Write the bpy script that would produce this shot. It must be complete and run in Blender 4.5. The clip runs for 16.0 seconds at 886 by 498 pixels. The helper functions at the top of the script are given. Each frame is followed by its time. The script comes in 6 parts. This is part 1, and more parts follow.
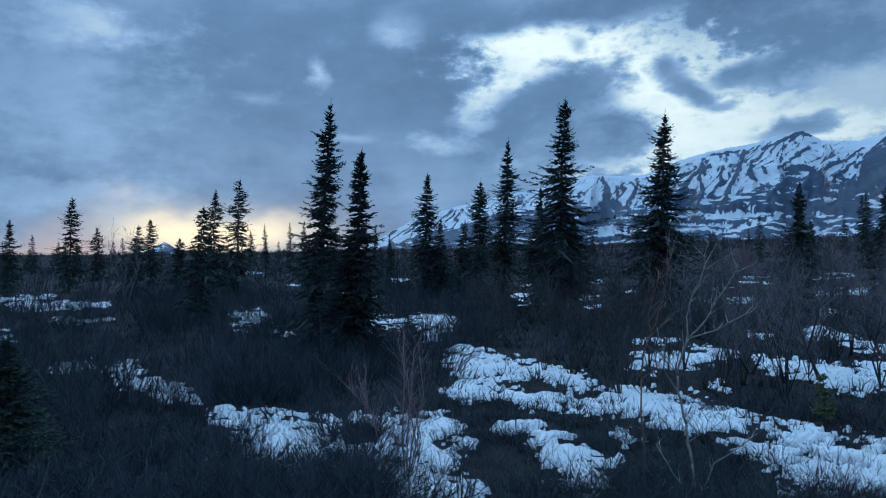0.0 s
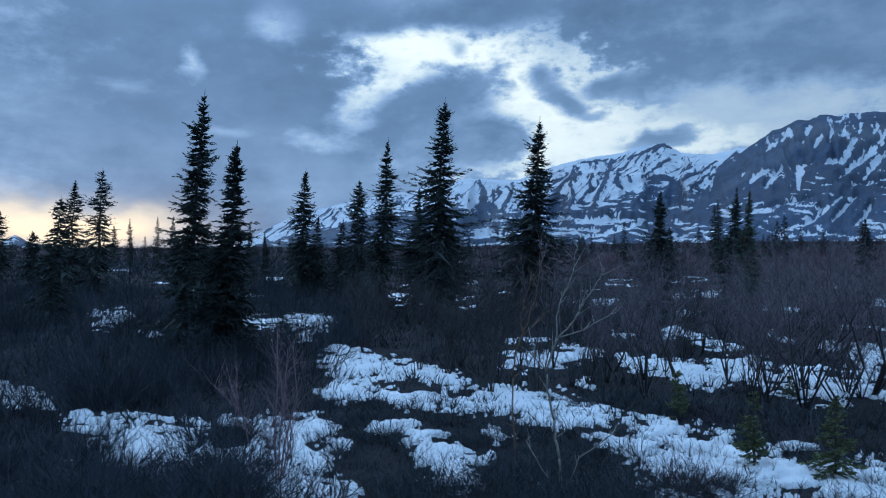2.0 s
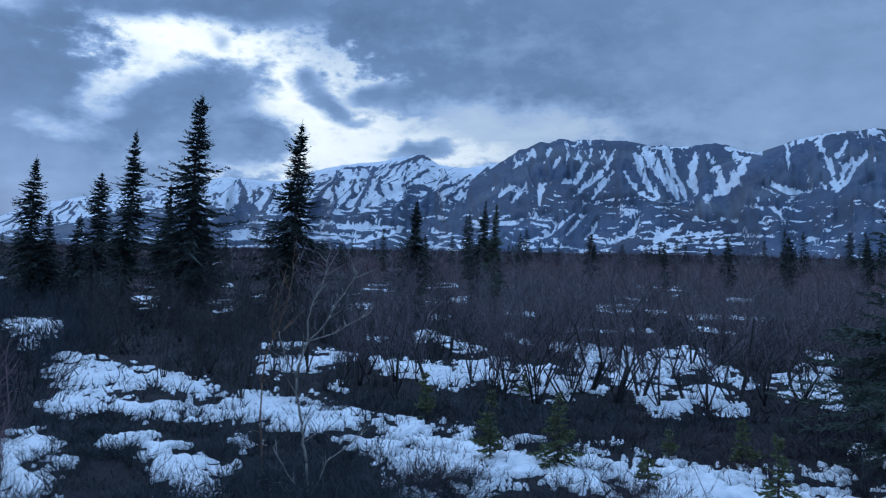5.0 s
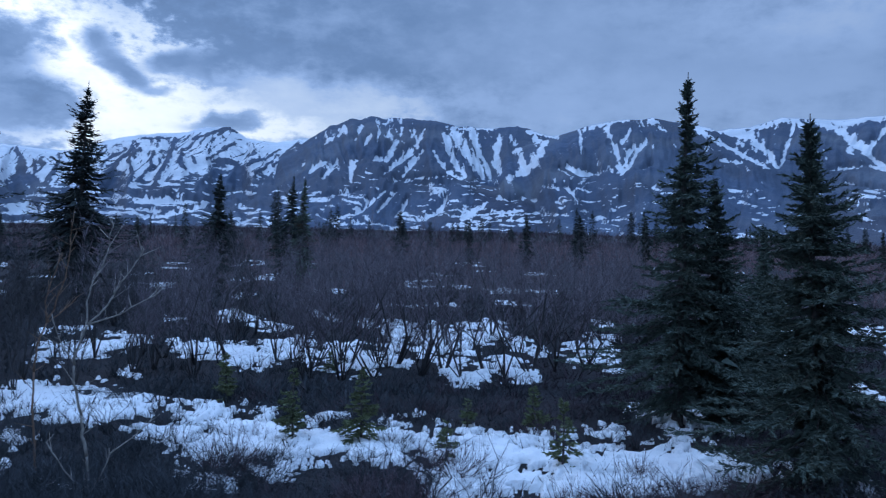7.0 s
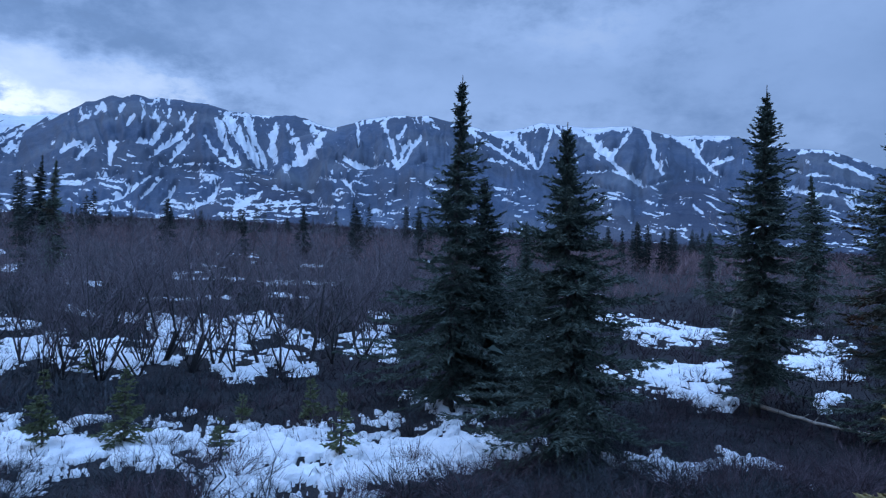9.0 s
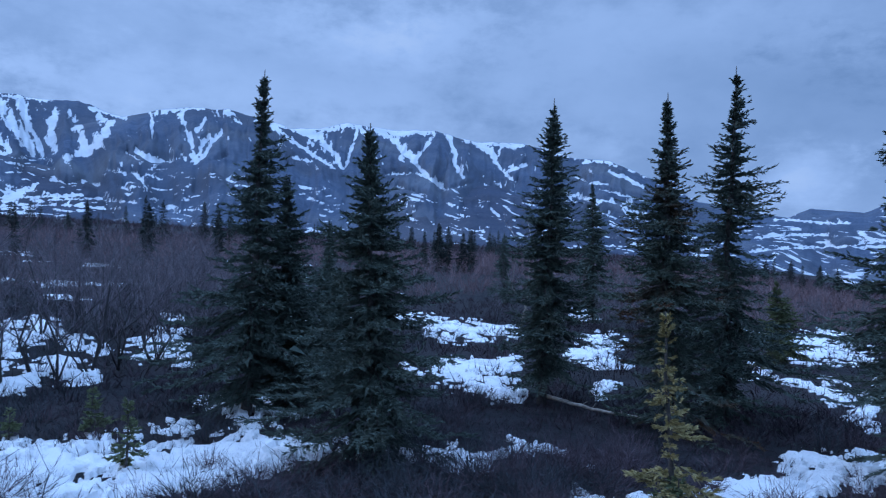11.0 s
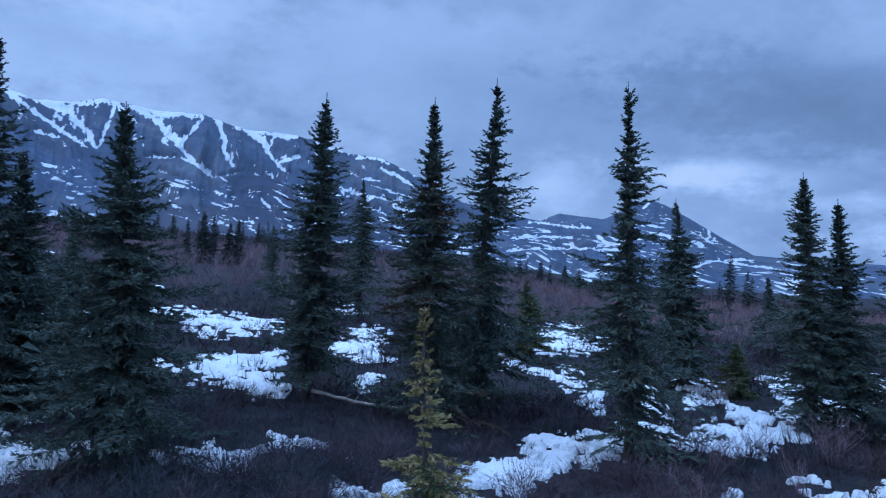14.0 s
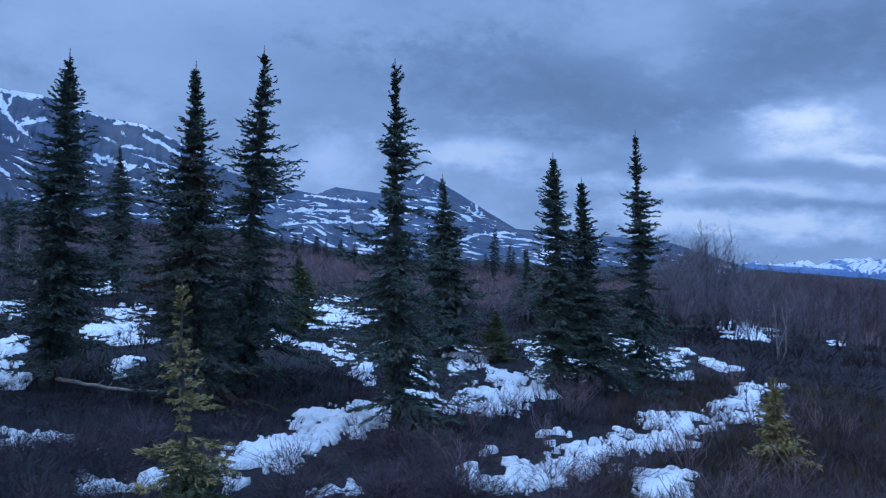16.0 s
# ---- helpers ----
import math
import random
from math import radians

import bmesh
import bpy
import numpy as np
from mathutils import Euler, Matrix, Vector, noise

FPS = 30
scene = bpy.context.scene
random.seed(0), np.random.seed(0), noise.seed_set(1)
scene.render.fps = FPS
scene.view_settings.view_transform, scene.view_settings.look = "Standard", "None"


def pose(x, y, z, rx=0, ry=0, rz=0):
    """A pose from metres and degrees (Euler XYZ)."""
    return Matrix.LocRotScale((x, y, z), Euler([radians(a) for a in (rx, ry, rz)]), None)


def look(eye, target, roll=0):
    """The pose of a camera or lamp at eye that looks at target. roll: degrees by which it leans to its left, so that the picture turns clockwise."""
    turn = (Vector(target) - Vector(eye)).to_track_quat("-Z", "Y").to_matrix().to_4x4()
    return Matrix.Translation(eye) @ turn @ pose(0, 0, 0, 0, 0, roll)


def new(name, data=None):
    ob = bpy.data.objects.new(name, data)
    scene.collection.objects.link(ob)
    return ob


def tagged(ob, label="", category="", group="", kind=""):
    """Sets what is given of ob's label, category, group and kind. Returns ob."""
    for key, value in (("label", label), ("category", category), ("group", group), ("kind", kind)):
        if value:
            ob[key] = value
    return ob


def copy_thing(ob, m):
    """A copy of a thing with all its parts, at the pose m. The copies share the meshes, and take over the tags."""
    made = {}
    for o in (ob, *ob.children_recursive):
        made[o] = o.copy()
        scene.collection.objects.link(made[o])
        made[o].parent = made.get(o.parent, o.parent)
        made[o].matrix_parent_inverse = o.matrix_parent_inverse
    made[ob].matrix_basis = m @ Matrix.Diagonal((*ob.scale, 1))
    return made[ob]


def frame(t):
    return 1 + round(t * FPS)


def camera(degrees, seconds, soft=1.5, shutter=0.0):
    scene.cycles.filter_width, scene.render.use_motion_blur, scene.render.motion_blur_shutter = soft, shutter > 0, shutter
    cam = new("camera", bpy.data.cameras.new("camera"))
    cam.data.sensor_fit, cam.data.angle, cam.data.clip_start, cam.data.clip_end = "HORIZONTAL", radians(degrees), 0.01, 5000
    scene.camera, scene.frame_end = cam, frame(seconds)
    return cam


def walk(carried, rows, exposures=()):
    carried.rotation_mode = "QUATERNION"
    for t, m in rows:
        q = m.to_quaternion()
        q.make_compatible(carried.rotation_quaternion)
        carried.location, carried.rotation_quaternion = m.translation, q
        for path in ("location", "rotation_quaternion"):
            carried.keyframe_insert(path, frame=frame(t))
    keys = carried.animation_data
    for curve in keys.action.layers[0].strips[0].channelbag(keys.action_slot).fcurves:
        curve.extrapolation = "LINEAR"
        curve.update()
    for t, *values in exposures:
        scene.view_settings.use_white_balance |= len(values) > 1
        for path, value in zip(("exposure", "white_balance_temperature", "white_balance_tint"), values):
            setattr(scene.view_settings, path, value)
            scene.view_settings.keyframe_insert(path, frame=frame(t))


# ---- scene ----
cam = camera(61.6, 16.0, soft=1.1, shutter=0.25)
EYE = 2.6


def aim(az, pitch, roll, x, y, z):
    """Camera pose: azimuth clockwise from north (+y), pitch and roll in degrees, and the eye's offset."""
    a, p = radians(az), radians(pitch)
    way = Vector((math.sin(a) * math.cos(p), math.cos(a) * math.cos(p), math.sin(p)))
    eye = Vector((x, y, EYE + z))
    return look(eye, eye + way, roll)


walk(cam, [
    (0.0, aim(-48.698, 1.417, -1.433, -0.097, -0.180, 0.026)),
    (0.5, aim(-46.432, 1.351, -1.209, -0.106, -0.173, 0.027)),
    (1.0, aim(-43.794, 1.306, -0.922, -0.109, -0.170, 0.028)),
    (1.5, aim(-41.697, 1.253, -0.788, -0.107, -0.171, 0.027)),
    (2.0, aim(-39.308, 1.245, -0.629, -0.101, -0.175, 0.025)),
    (2.5, aim(-36.523, 1.333, -0.353, -0.094, -0.178, 0.025)),
    (3.0, aim(-33.611, 1.457, -0.070, -0.091, -0.180, 0.025)),
    (5.5, aim(-17.191, 1.193, 0.706, -0.031, -0.058, 0.006)),
    (6.0, aim(-13.170, 0.677, 0.735, -0.007, -0.019, 0.004)),
    (6.5, aim(-9.986, 0.173, 0.389, 0.016, 0.007, 0.001)),
    (7.0, aim(-6.551, -0.071, 0.442, 0.027, 0.017, -0.002)),
    (7.5, aim(-1.354, -0.174, 0.782, 0.016, 0.013, -0.003)),
    (8.0, aim(3.355, -0.427, 0.935, 0.000, 0.000, 0.000)),
    (8.5, aim(7.223, -0.628, 1.012, -0.014, -0.012, 0.003)),
    (9.0, aim(10.575, -0.454, 1.258, -0.020, -0.016, 0.006)),
    (9.5, aim(14.265, -0.171, 1.402, -0.018, -0.025, 0.002)),
    (10.0, aim(18.187, -0.044, 1.521, -0.012, -0.032, -0.001)),
    (12.5, aim(34.686, -0.115, 2.410, 0.023, -0.058, 0.007)),
    (13.0, aim(37.327, 0.015, 2.723, 0.021, -0.064, 0.006)),
    (13.5, aim(40.145, 0.166, 3.091, 0.022, -0.072, 0.007)),
    (14.0, aim(43.045, 0.270, 3.498, 0.035, -0.086, 0.011)),
    (14.5, aim(47.268, 0.191, 3.343, 0.059, -0.102, 0.016)),
    (15.0, aim(51.691, 0.095, 3.035, 0.087, -0.114, 0.018)),
    (15.5, aim(55.997, -0.274, 3.045, 0.108, -0.133, 0.019)),
    (16.0, aim(60.231, -0.737, 3.314, 0.120, -0.151, 0.020)),
], exposures=[(0.0, -0.12, 6270, 1), (1.5, -0.08, 6360, 5), (3.0, -0.04, 6380, 7), (5.5, 0.02, 6370, 14), (9.0, 0.34, 6170, 18), (12.5, 0.48, 6090, 17), (14.0, 0.52, 6070, 17), (16.0, 0.38, 5990, 18)])

# ---------------------------------------------------------------- world and light
SUN_AZ = -62.0


def world_sky():
    w = bpy.data.worlds.new("dusk_sky")
    w.use_nodes = True
    scene.world = w
    nt = w.node_tree
    nt.nodes.clear()
    N, L = nt.nodes, nt.links

    def node(kind):
        return N.new(kind)

    def put(sock, v):
        if isinstance(v, (int, float)):
            sock.default_value = v
        elif isinstance(v, tuple):
            sock.default_value = v
        else:
            L.new(v, sock)

    def m(op, a, b=0.0, clamp=False):
        n = node("ShaderNodeMath")
        n.operation, n.use_clamp = op, clamp
        put(n.inputs[0], a)
        put(n.inputs[1], b)
        return n.outputs[0]

    tc = node("ShaderNodeTexCoord")
    sep = node("ShaderNodeSeparateXYZ")
    L.new(tc.outputs["Generated"], sep.inputs[0])
    x, y, z = sep.outputs
    az = m("MULTIPLY", m("ARCTAN2", x, y), 57.2958)
    el = m("MULTIPLY", m("ARCSINE", z), 57.2958)

    # clouds lie flatter than they are wide
    comb = node("ShaderNodeCombineXYZ")
    L.new(m("DIVIDE", az, 9.0), comb.inputs[0])
    L.new(m("DIVIDE", el, 5.2), comb.inputs[1])

    def noise_tex(scale, detail, rough=0.55, dist=0.0, off=(0, 0, 0)):
        mp = node("ShaderNodeMapping")
        L.new(comb.outputs[0], mp.inputs[0])
        mp.inputs["Location"].default_value = off
        n = node("ShaderNodeTexNoise")
        L.new(mp.outputs[0], n.inputs["Vector"])
        n.inputs["Scale"].default_value = scale
        n.inputs["Detail"].default_value = detail
        n.inputs["Roughness"].default_value = rough
        n.inputs["Distortion"].default_value = dist
        return n
    warp = noise_tex(0.8, 5.0, 0.5)
    wsep = node("ShaderNodeSeparateColor")
    L.new(warp.outputs["Color"], wsep.inputs[0])
    azw = m("ADD", az, m("MULTIPLY", m("SUBTRACT", wsep.outputs[0], 0.5), 14.0))
    elw = m("ADD", el, m("MULTIPLY", m("SUBTRACT", wsep.outputs[1], 0.5), 8.0))

    puff = noise_tex(1.7, 6.0, 0.55, 0.0, (7.7, 2.9, 0))
    psep = node("ShaderNodeSeparateColor")
    L.new(puff.outputs["Color"], psep.inputs[0])
    azp = m("ADD", az, m("MULTIPLY", m("SUBTRACT", psep.outputs[0], 0.5), 3.0))
    elp = m("ADD", el, m("MULTIPLY", m("SUBTRACT", psep.outputs[1], 0.5), 2.2))

    def blob(a, e, sa, se, amount):
        u = m("DIVIDE", m("SUBTRACT", azw, a), sa)
        v = m("DIVIDE", m("SUBTRACT", elw, e), se)
        q = m("ADD", m("MULTIPLY", u, u), m("MULTIPLY", v, v))
        return m("MULTIPLY", m("EXPONENT", m("MULTIPLY", q, -1.0)), amount)

    big = noise_tex(0.75, 7.0, 0.55, 0.1, (3.1, 1.7, 0)).outputs["Fac"]
    fine = noise_tex(2.2, 6.0, 0.55, 0.0, (0.4, 5.2, 0)).outputs["Fac"]
    wisp = noise_tex(5.5, 6.0, 0.62, 0.0, (2.4, 8.1, 0)).outputs["Fac"]
    # the deck is calmer away from the sunset
    west = m("EXPONENT", m("MULTIPLY", m("POWER", m("ABSOLUTE", m("DIVIDE", m("ADD", az, 48.0), 38.0)), 2.0), -1.0))
    rough = m("ADD", m("MULTIPLY", m("SUBTRACT", big, 0.5), 0.30), m("MULTIPLY", m("SUBTRACT", fine, 0.5), 0.16))
    edge = m("ADD", m("MULTIPLY", m("SUBTRACT", fine, 0.5), 2.0), m("MULTIPLY", m("SUBTRACT", wisp, 0.5), 1.7))
    edges = [m("MULTIPLY", edge, k) for k in (0.8, 0.9, 1.0)]
    d = m("ADD", 0.54, m("MULTIPLY", rough, 0.5))
    # clouds and rifts, each laid over those before it
    for a, e, wa, we, turn, dense, soft, share in CLOUDS_WEST_LOW + CLOUDS_WEST_RIFTS + CLOUDS_WEST_PUFFS + CLOUDS_NORTH + CLOUDS_NORTH_EAST + CLOUDS_EAST + CLOUDS_EAST_LOW:
        place = node("ShaderNodeCombineXYZ")
        for k, v in enumerate((azp, elp, d)):
            L.new(v, place.inputs[k])
        mp = node("ShaderNodeMapping")
        mp.vector_type = "TEXTURE"
        L.new(place.outputs[0], mp.inputs["Vector"])
        mp.inputs["Location"].default_value = (a, e, 0)
        mp.inputs["Rotation"].default_value = (0, 0, radians(turn))
        mp.inputs["Scale"].default_value = (wa, we, 1e5)
        ln = node("ShaderNodeVectorMath")
        ln.operation = "LENGTH"
        L.new(mp.outputs[0], ln.inputs[0])
        q = m("ADD", ln.outputs["Value"], edges[0 if we < 1.0 else 1 if we < 2.5 else 2])
        mr = node("ShaderNodeMapRange")
        mr.interpolation_type = "SMOOTHSTEP"
        L.new(q, mr.inputs["Value"])
        for k, v in ((1, 1.0 + soft), (2, max(0.0, 1.0 - soft)), (3, 0.0), (4, share)):
            mr.inputs[k].default_value = v
        lerp = node("ShaderNodeMix")
        lerp.data_type = "FLOAT"
        L.new(mr.outputs[0], lerp.inputs[0])
        L.new(d, lerp.inputs[2])
        lerp.inputs[3].default_value = dense
        d = lerp.outputs[0]
    d = m("ADD", d, m("ADD", m("MULTIPLY", rough, m("ADD", 0.35, m("MULTIPLY", west, 1.2))), m("MULTIPLY", m("SUBTRACT", wisp, 0.5), m("ADD", 0.02, m("MULTIPLY", west, 0.14)))))
    ramp = node("ShaderNodeValToRGB")
    L.new(d, ramp.inputs[0])
    cr = ramp.color_ramp
    cr.elements[0].position, cr.elements[0].color = 0.0, (0.78, 0.87, 0.92, 1)
    cr.elements[1].position, cr.elements[1].color = 1.0, (0.045, 0.090, 0.175, 1)
    for p, c in ((0.22, (0.46, 0.59, 0.73, 1)), (0.42, (0.225, 0.36, 0.59, 1)), (0.62, (0.118, 0.214, 0.385, 1)), (0.8, (0.076, 0.137, 0.25, 1))):
        e_ = cr.elements.new(p)
        e_.color = c

    def mix(f, a, b, mode="MIX"):
        n = node("ShaderNodeMix")
        n.data_type, n.blend_type = "RGBA", mode
        put(n.inputs[0], f)
        for i, v in ((6, a), (7, b)):
            put(n.inputs[i], v)
        return n.outputs[2]
    col = ramp.outputs[0]
    # sunset glow low under the clouds
    glow = blob(-65.0, 3.0, 7.0, 1.5, 1.1)
    col = mix(m("MINIMUM", glow, 1.0), col, (1.0, 0.84, 0.64, 1))
    glow2 = blob(-80.0, 1.0, 12.0, 1.6, 0.8)
    col = mix(m("MINIMUM", glow2, 1.0), col, (0.60, 0.42, 0.36, 1))
    # brighter, thinner deck overhead
    up = m("DIVIDE", m("SUBTRACT", el, 24.0), 30.0, True)
    col = mix(up, col, ZENITH)
    sky = node("ShaderNodeTexSky")
    sky.sky_type, sky.sun_disc = "NISHITA", False
    sky.sun_elevation, sky.sun_rotation = radians(2.0), radians(SUN_AZ)
    col = mix(0.0015, col, sky.outputs[0], "ADD")
    bg = node("ShaderNodeBackground")
    L.new(col, bg.inputs[0])
    # the sky is brighter on the side where the sun went down
    L.new(m("ADD", 1.0, m("MULTIPLY", m("EXPONENT", m("MULTIPLY", m("POWER", m("ABSOLUTE", m("DIVIDE", m("ADD", az, 60.0), 45.0)), 2.0), -1.0)), 0.30)), bg.inputs[1])
    out = node("ShaderNodeOutputWorld")
    L.new(bg.outputs[0], out.inputs[0])
    w.cycles.sampling_method = "MANUAL"
    w.cycles.sample_map_resolution = 1024


ZENITH = (0.60, 1.07, 1.86, 1)
# azimuth, elevation, half widths, turn, density, softness, share
CLOUDS_WEST_LOW = [
    (-70.7, 9.12, 18.3, 5.66, 0, 0.6, 0.9, 0.6),
    (-62.69, 15.43, 15.68, 4.36, 0, 0.7, 0.7, 0.8),
    (-51.19, 13.53, 8.28, 4.79, 0, 0.68, 0.7, 0.7),
    (-76.5, 13.5, 7, 6, 0, 0.45, 0.9, 0.85),
    (-76.14, 5.62, 6.53, 0.78, 0, 0.38, 1, 0.75),
    (-54.84, 6.36, 6.97, 2.61, 0, 0.6, 0.8, 0.6),
    (-73.35, 17.35, 2.4, 0.96, -10, 0.22, 1, 0.75),
    (-76.01, 17.41, 2.61, 1.31, 20, 0.36, 0.8, 0.7),
    (-51.74, 17.94, 1.83, 1.13, 10, 0.22, 1, 0.75),
    (-57.88, 14.68, 0.65, 0.83, 0, 0.22, 1, 0.75),
    (-62.13, 12.71, 1.57, 0.57, 0, 0.42, 1, 0.75),
    (-55.62, 9.99, 1.31, 0.39, 0, 0.36, 1, 0.75),
]
CLOUDS_WEST_RIFTS = [
    (-40.65, 15.82, 3.49, 2.61, 15, 0.03, 0.53, 1),
    (-36.41, 15.52, 8.28, 2.7, 0, 0.01, 0.53, 1),
    (-32.42, 11.36, 4.79, 4.14, 0, 0.03, 0.68, 0.9),
    (-26.4, 15.83, 3.92, 2.4, 0, 0.03, 0.68, 1),
    (-25.49, 9.74, 11.33, 2.61, 4, 0.05, 0.58, 1),
    (-29.35, 8.07, 7.41, 1.83, 0, 0.07, 0.68, 0.9),
    (-19.82, 9.88, 7.84, 1.96, 3, 0.09, 0.68, 0.9),
    (-45.19, 12.2, 1.66, 1.48, 0, 0.13, 0.68, 0.9),
    (-43.09, 13.91, 1.31, 1.74, 0, 0.08, 0.68, 0.9),
    (-46.44, 10.98, 1.57, 0.78, 0, 0.34, 0.78, 0.8),
    (-48.01, 9.58, 2.09, 0.78, 0, 0.3, 0.78, 0.9),
    (-39.83, 7.44, 3.92, 1.31, 0, 0.36, 0.8, 0.7),
]
CLOUDS_WEST_PUFFS = [
    (-38.38, 13.23, 3.7, 1.74, 8, 0.62, 0.48, 1),
    (-40.99, 11.93, 3.7, 1.48, 12, 0.64, 0.53, 1),
    (-35.55, 9.74, 2.96, 2, -10, 0.62, 0.5, 1),
    (-38.29, 9.06, 3.92, 1.31, 0, 0.56, 0.68, 0.9),
    (-37.99, 16.33, 0.78, 0.61, 0, 0.4, 0.78, 0.8),
    (-31.21, 13.98, 1.22, 1.05, -20, 0.56, 0.53, 1),
    (-30.07, 12.44, 1.83, 0.87, -38, 0.58, 0.56, 1),
    (-28.01, 11.09, 1.13, 0.35, 0, 0.46, 0.68, 0.9),
    (-26.49, 13.31, 1.92, 0.65, 10, 0.58, 0.58, 1),
    (-22.82, 9.35, 2.18, 0.87, 4, 0.56, 0.53, 1),
    (-24.42, 8.73, 1.74, 0.44, 0, 0.46, 0.78, 0.8),
    (-38.84, 19, 10.02, 1.22, 3, 0.66, 0.58, 0.95),
    (-48.39, 19.95, 5.23, 1.74, 0, 0.62, 0.78, 0.8),
]
CLOUDS_NORTH = [
    (-27.2, 19.09, 2.44, 2.7, 0, 0.7, 0.35, 1),
    (-20.39, 17.36, 8.71, 3.4, -6, 0.7, 0.32, 1),
    (-21.68, 13.63, 4.14, 1.48, 14, 0.62, 0.4, 1),
    (-16.74, 14.13, 6.53, 2.18, 0, 0.62, 0.5, 0.9),
    (-11.27, 15.96, 10.46, 5.23, 0, 0.6, 0.8, 0.9),
    (-14.39, 10.98, 6.97, 1.13, 0, 0.36, 0.7, 0.7),
    (-16.35, 16.78, 14.38, 2.88, -2, 0.66, 0.6, 0.9),
    (-5.11, 16.09, 13.07, 3.49, 0, 0.54, 0.9, 0.7),
    (-13.75, 11.22, 8.28, 1.48, -4, 0.34, 0.8, 0.8),
    (-0.3, 10.51, 6.97, 1.05, 0, 0.4, 0.8, 0.7),
    (12.86, 12.65, 13.07, 4.79, 0, 0.42, 0.9, 0.8),
]
CLOUDS_NORTH_EAST = [
    (0.73, 14.6, 12.2, 2.18, -4, 0.54, 1, 0.7),
    (-11.89, 10.43, 3.05, 1.31, 0, 0.28, 0.8, 0.8),
    (8.22, 11.18, 8.71, 1.74, 0, 0.44, 1, 0.7),
    (19.31, 16.14, 6.1, 1.57, 6, 0.4, 1, 0.7),
    (33.42, 12.39, 11.33, 2.61, -4, 0.5, 1, 0.7),
    (38.45, 15.66, 8.71, 2.18, 0, 0.44, 1, 0.6),
    (21.92, 15.55, 5.66, 1.48, 4, 0.38, 1, 0.7),
    (37.36, 13.75, 8.71, 2.61, -6, 0.48, 1, 0.7),
    (52.38, 11.15, 11.33, 2.61, -8, 0.58, 1, 0.8),
    (62.16, 6.71, 5.66, 1.13, 0, 0.36, 0.6, 0.8),
    (51.02, 5.35, 2.61, 1.74, 0, 0.38, 1, 0.8),
    (35.91, 7.79, 2.61, 1.13, 0, 0.42, 0.8, 0.6),
]
CLOUDS_EAST = [
    (68.84, 11.49, 11.33, 2.7, -8, 0.75, 1, 0.9),
    (77.2, 9.58, 5.23, 1.48, 0, 0.73, 1, 0.9),
    (85.2, 14.27, 10.02, 2.7, 6, 0.75, 1, 0.9),
    (74.02, 15.36, 4.79, 2.61, -20, 0.46, 1, 0.8),
    (84.8, 8.99, 6.53, 1.57, 5, 0.46, 1, 0.8),
    (61.8, 6.68, 2.61, 0.78, 0, 0.36, 0.6, 0.8),
]
CLOUDS_EAST_LOW = [
    (85.46, 9.6, 2.6, 1.0, 4, 0.2, 1, 0.85),
    (86.29, 7.7, 3.4, 0.75, 3, 0.28, 1, 0.85),
    (89.25, 6.76, 2.61, 0.35, 0, 0.24, 0.9, 0.9),
    (78.29, 5.94, 0.87, 0.57, 0, 0.24, 0.9, 0.9),
    (82.03, 6.23, 7.84, 0.61, 0, 0.59, 0.6, 0.7),
    (81.36, 4.81, 11.33, 0.65, 0, 0.34, 0.7, 0.8),
    (86.52, 3.89, 6.97, 0.52, -2, 0.61, 0.6, 0.8),
    (82.26, 2.42, 11.33, 1.0, 0, 0.28, 0.7, 0.8),
]
world_sky()
sun = new("sun", bpy.data.lights.new("sun", "SUN"))
sun.data.energy, sun.data.angle, sun.data.color = 0.45, radians(35), (0.93, 0.96, 1.0)
sun.matrix_world = look((0, 0, 50), (-50 * math.sin(radians(SUN_AZ)), -50 * math.cos(radians(SUN_AZ)), 20))


# ---------------------------------------------------------------- materials
def material(name, build):
    mt = bpy.data.materials.new(name)
    mt.use_nodes = True
    nt = mt.node_tree
    bsdf = nt.nodes["Principled BSDF"]
    build(nt, nt.nodes, nt.links, bsdf)
    return mt


def tex(nt, scale, detail=4.0, rough=0.6, coord="Object"):
    tc = nt.nodes.new("ShaderNodeTexCoord")
    n = nt.nodes.new("ShaderNodeTexNoise")
    nt.links.new(tc.outputs[coord], n.inputs["Vector"])
    n.inputs["Scale"].default_value, n.inputs["Detail"].default_value, n.inputs["Roughness"].default_value = scale, detail, rough
    return n.outputs["Fac"]


def ramp(nt, fac, *stops):
    r = nt.nodes.new("ShaderNodeValToRGB")
    nt.links.new(fac, r.inputs[0])
    el = r.color_ramp.elements
    el[0].position, el[0].color = stops[0][0], (*stops[0][1], 1)
    el[1].position, el[1].color = stops[-1][0], (*stops[-1][1], 1)
    for p, c in stops[1:-1]:
        el.new(p).color = (*c, 1)
    return r.outputs[0]


def blend(nt, fac, a, b, mode="MIX"):
    n = nt.nodes.new("ShaderNodeMix")
    n.data_type, n.blend_type = "RGBA", mode
    for i, v in ((0, fac), (6, a), (7, b)):
        if isinstance(v, (int, float)):
            n.inputs[i].default_value = v
        elif isinstance(v, tuple):
            n.inputs[i].default_value = (*v, 1)
        else:
            nt.links.new(v, n.inputs[i])
    return n.outputs[2]


def bump(nt, fac, bsdf, strength, distance):
    b = nt.nodes.new("ShaderNodeBump")
    nt.links.new(fac, b.inputs["Height"])
    b.inputs["Strength"].default_value, b.inputs["Distance"].default_value = strength, distance
    nt.links.new(b.outputs[0], bsdf.inputs["Normal"])


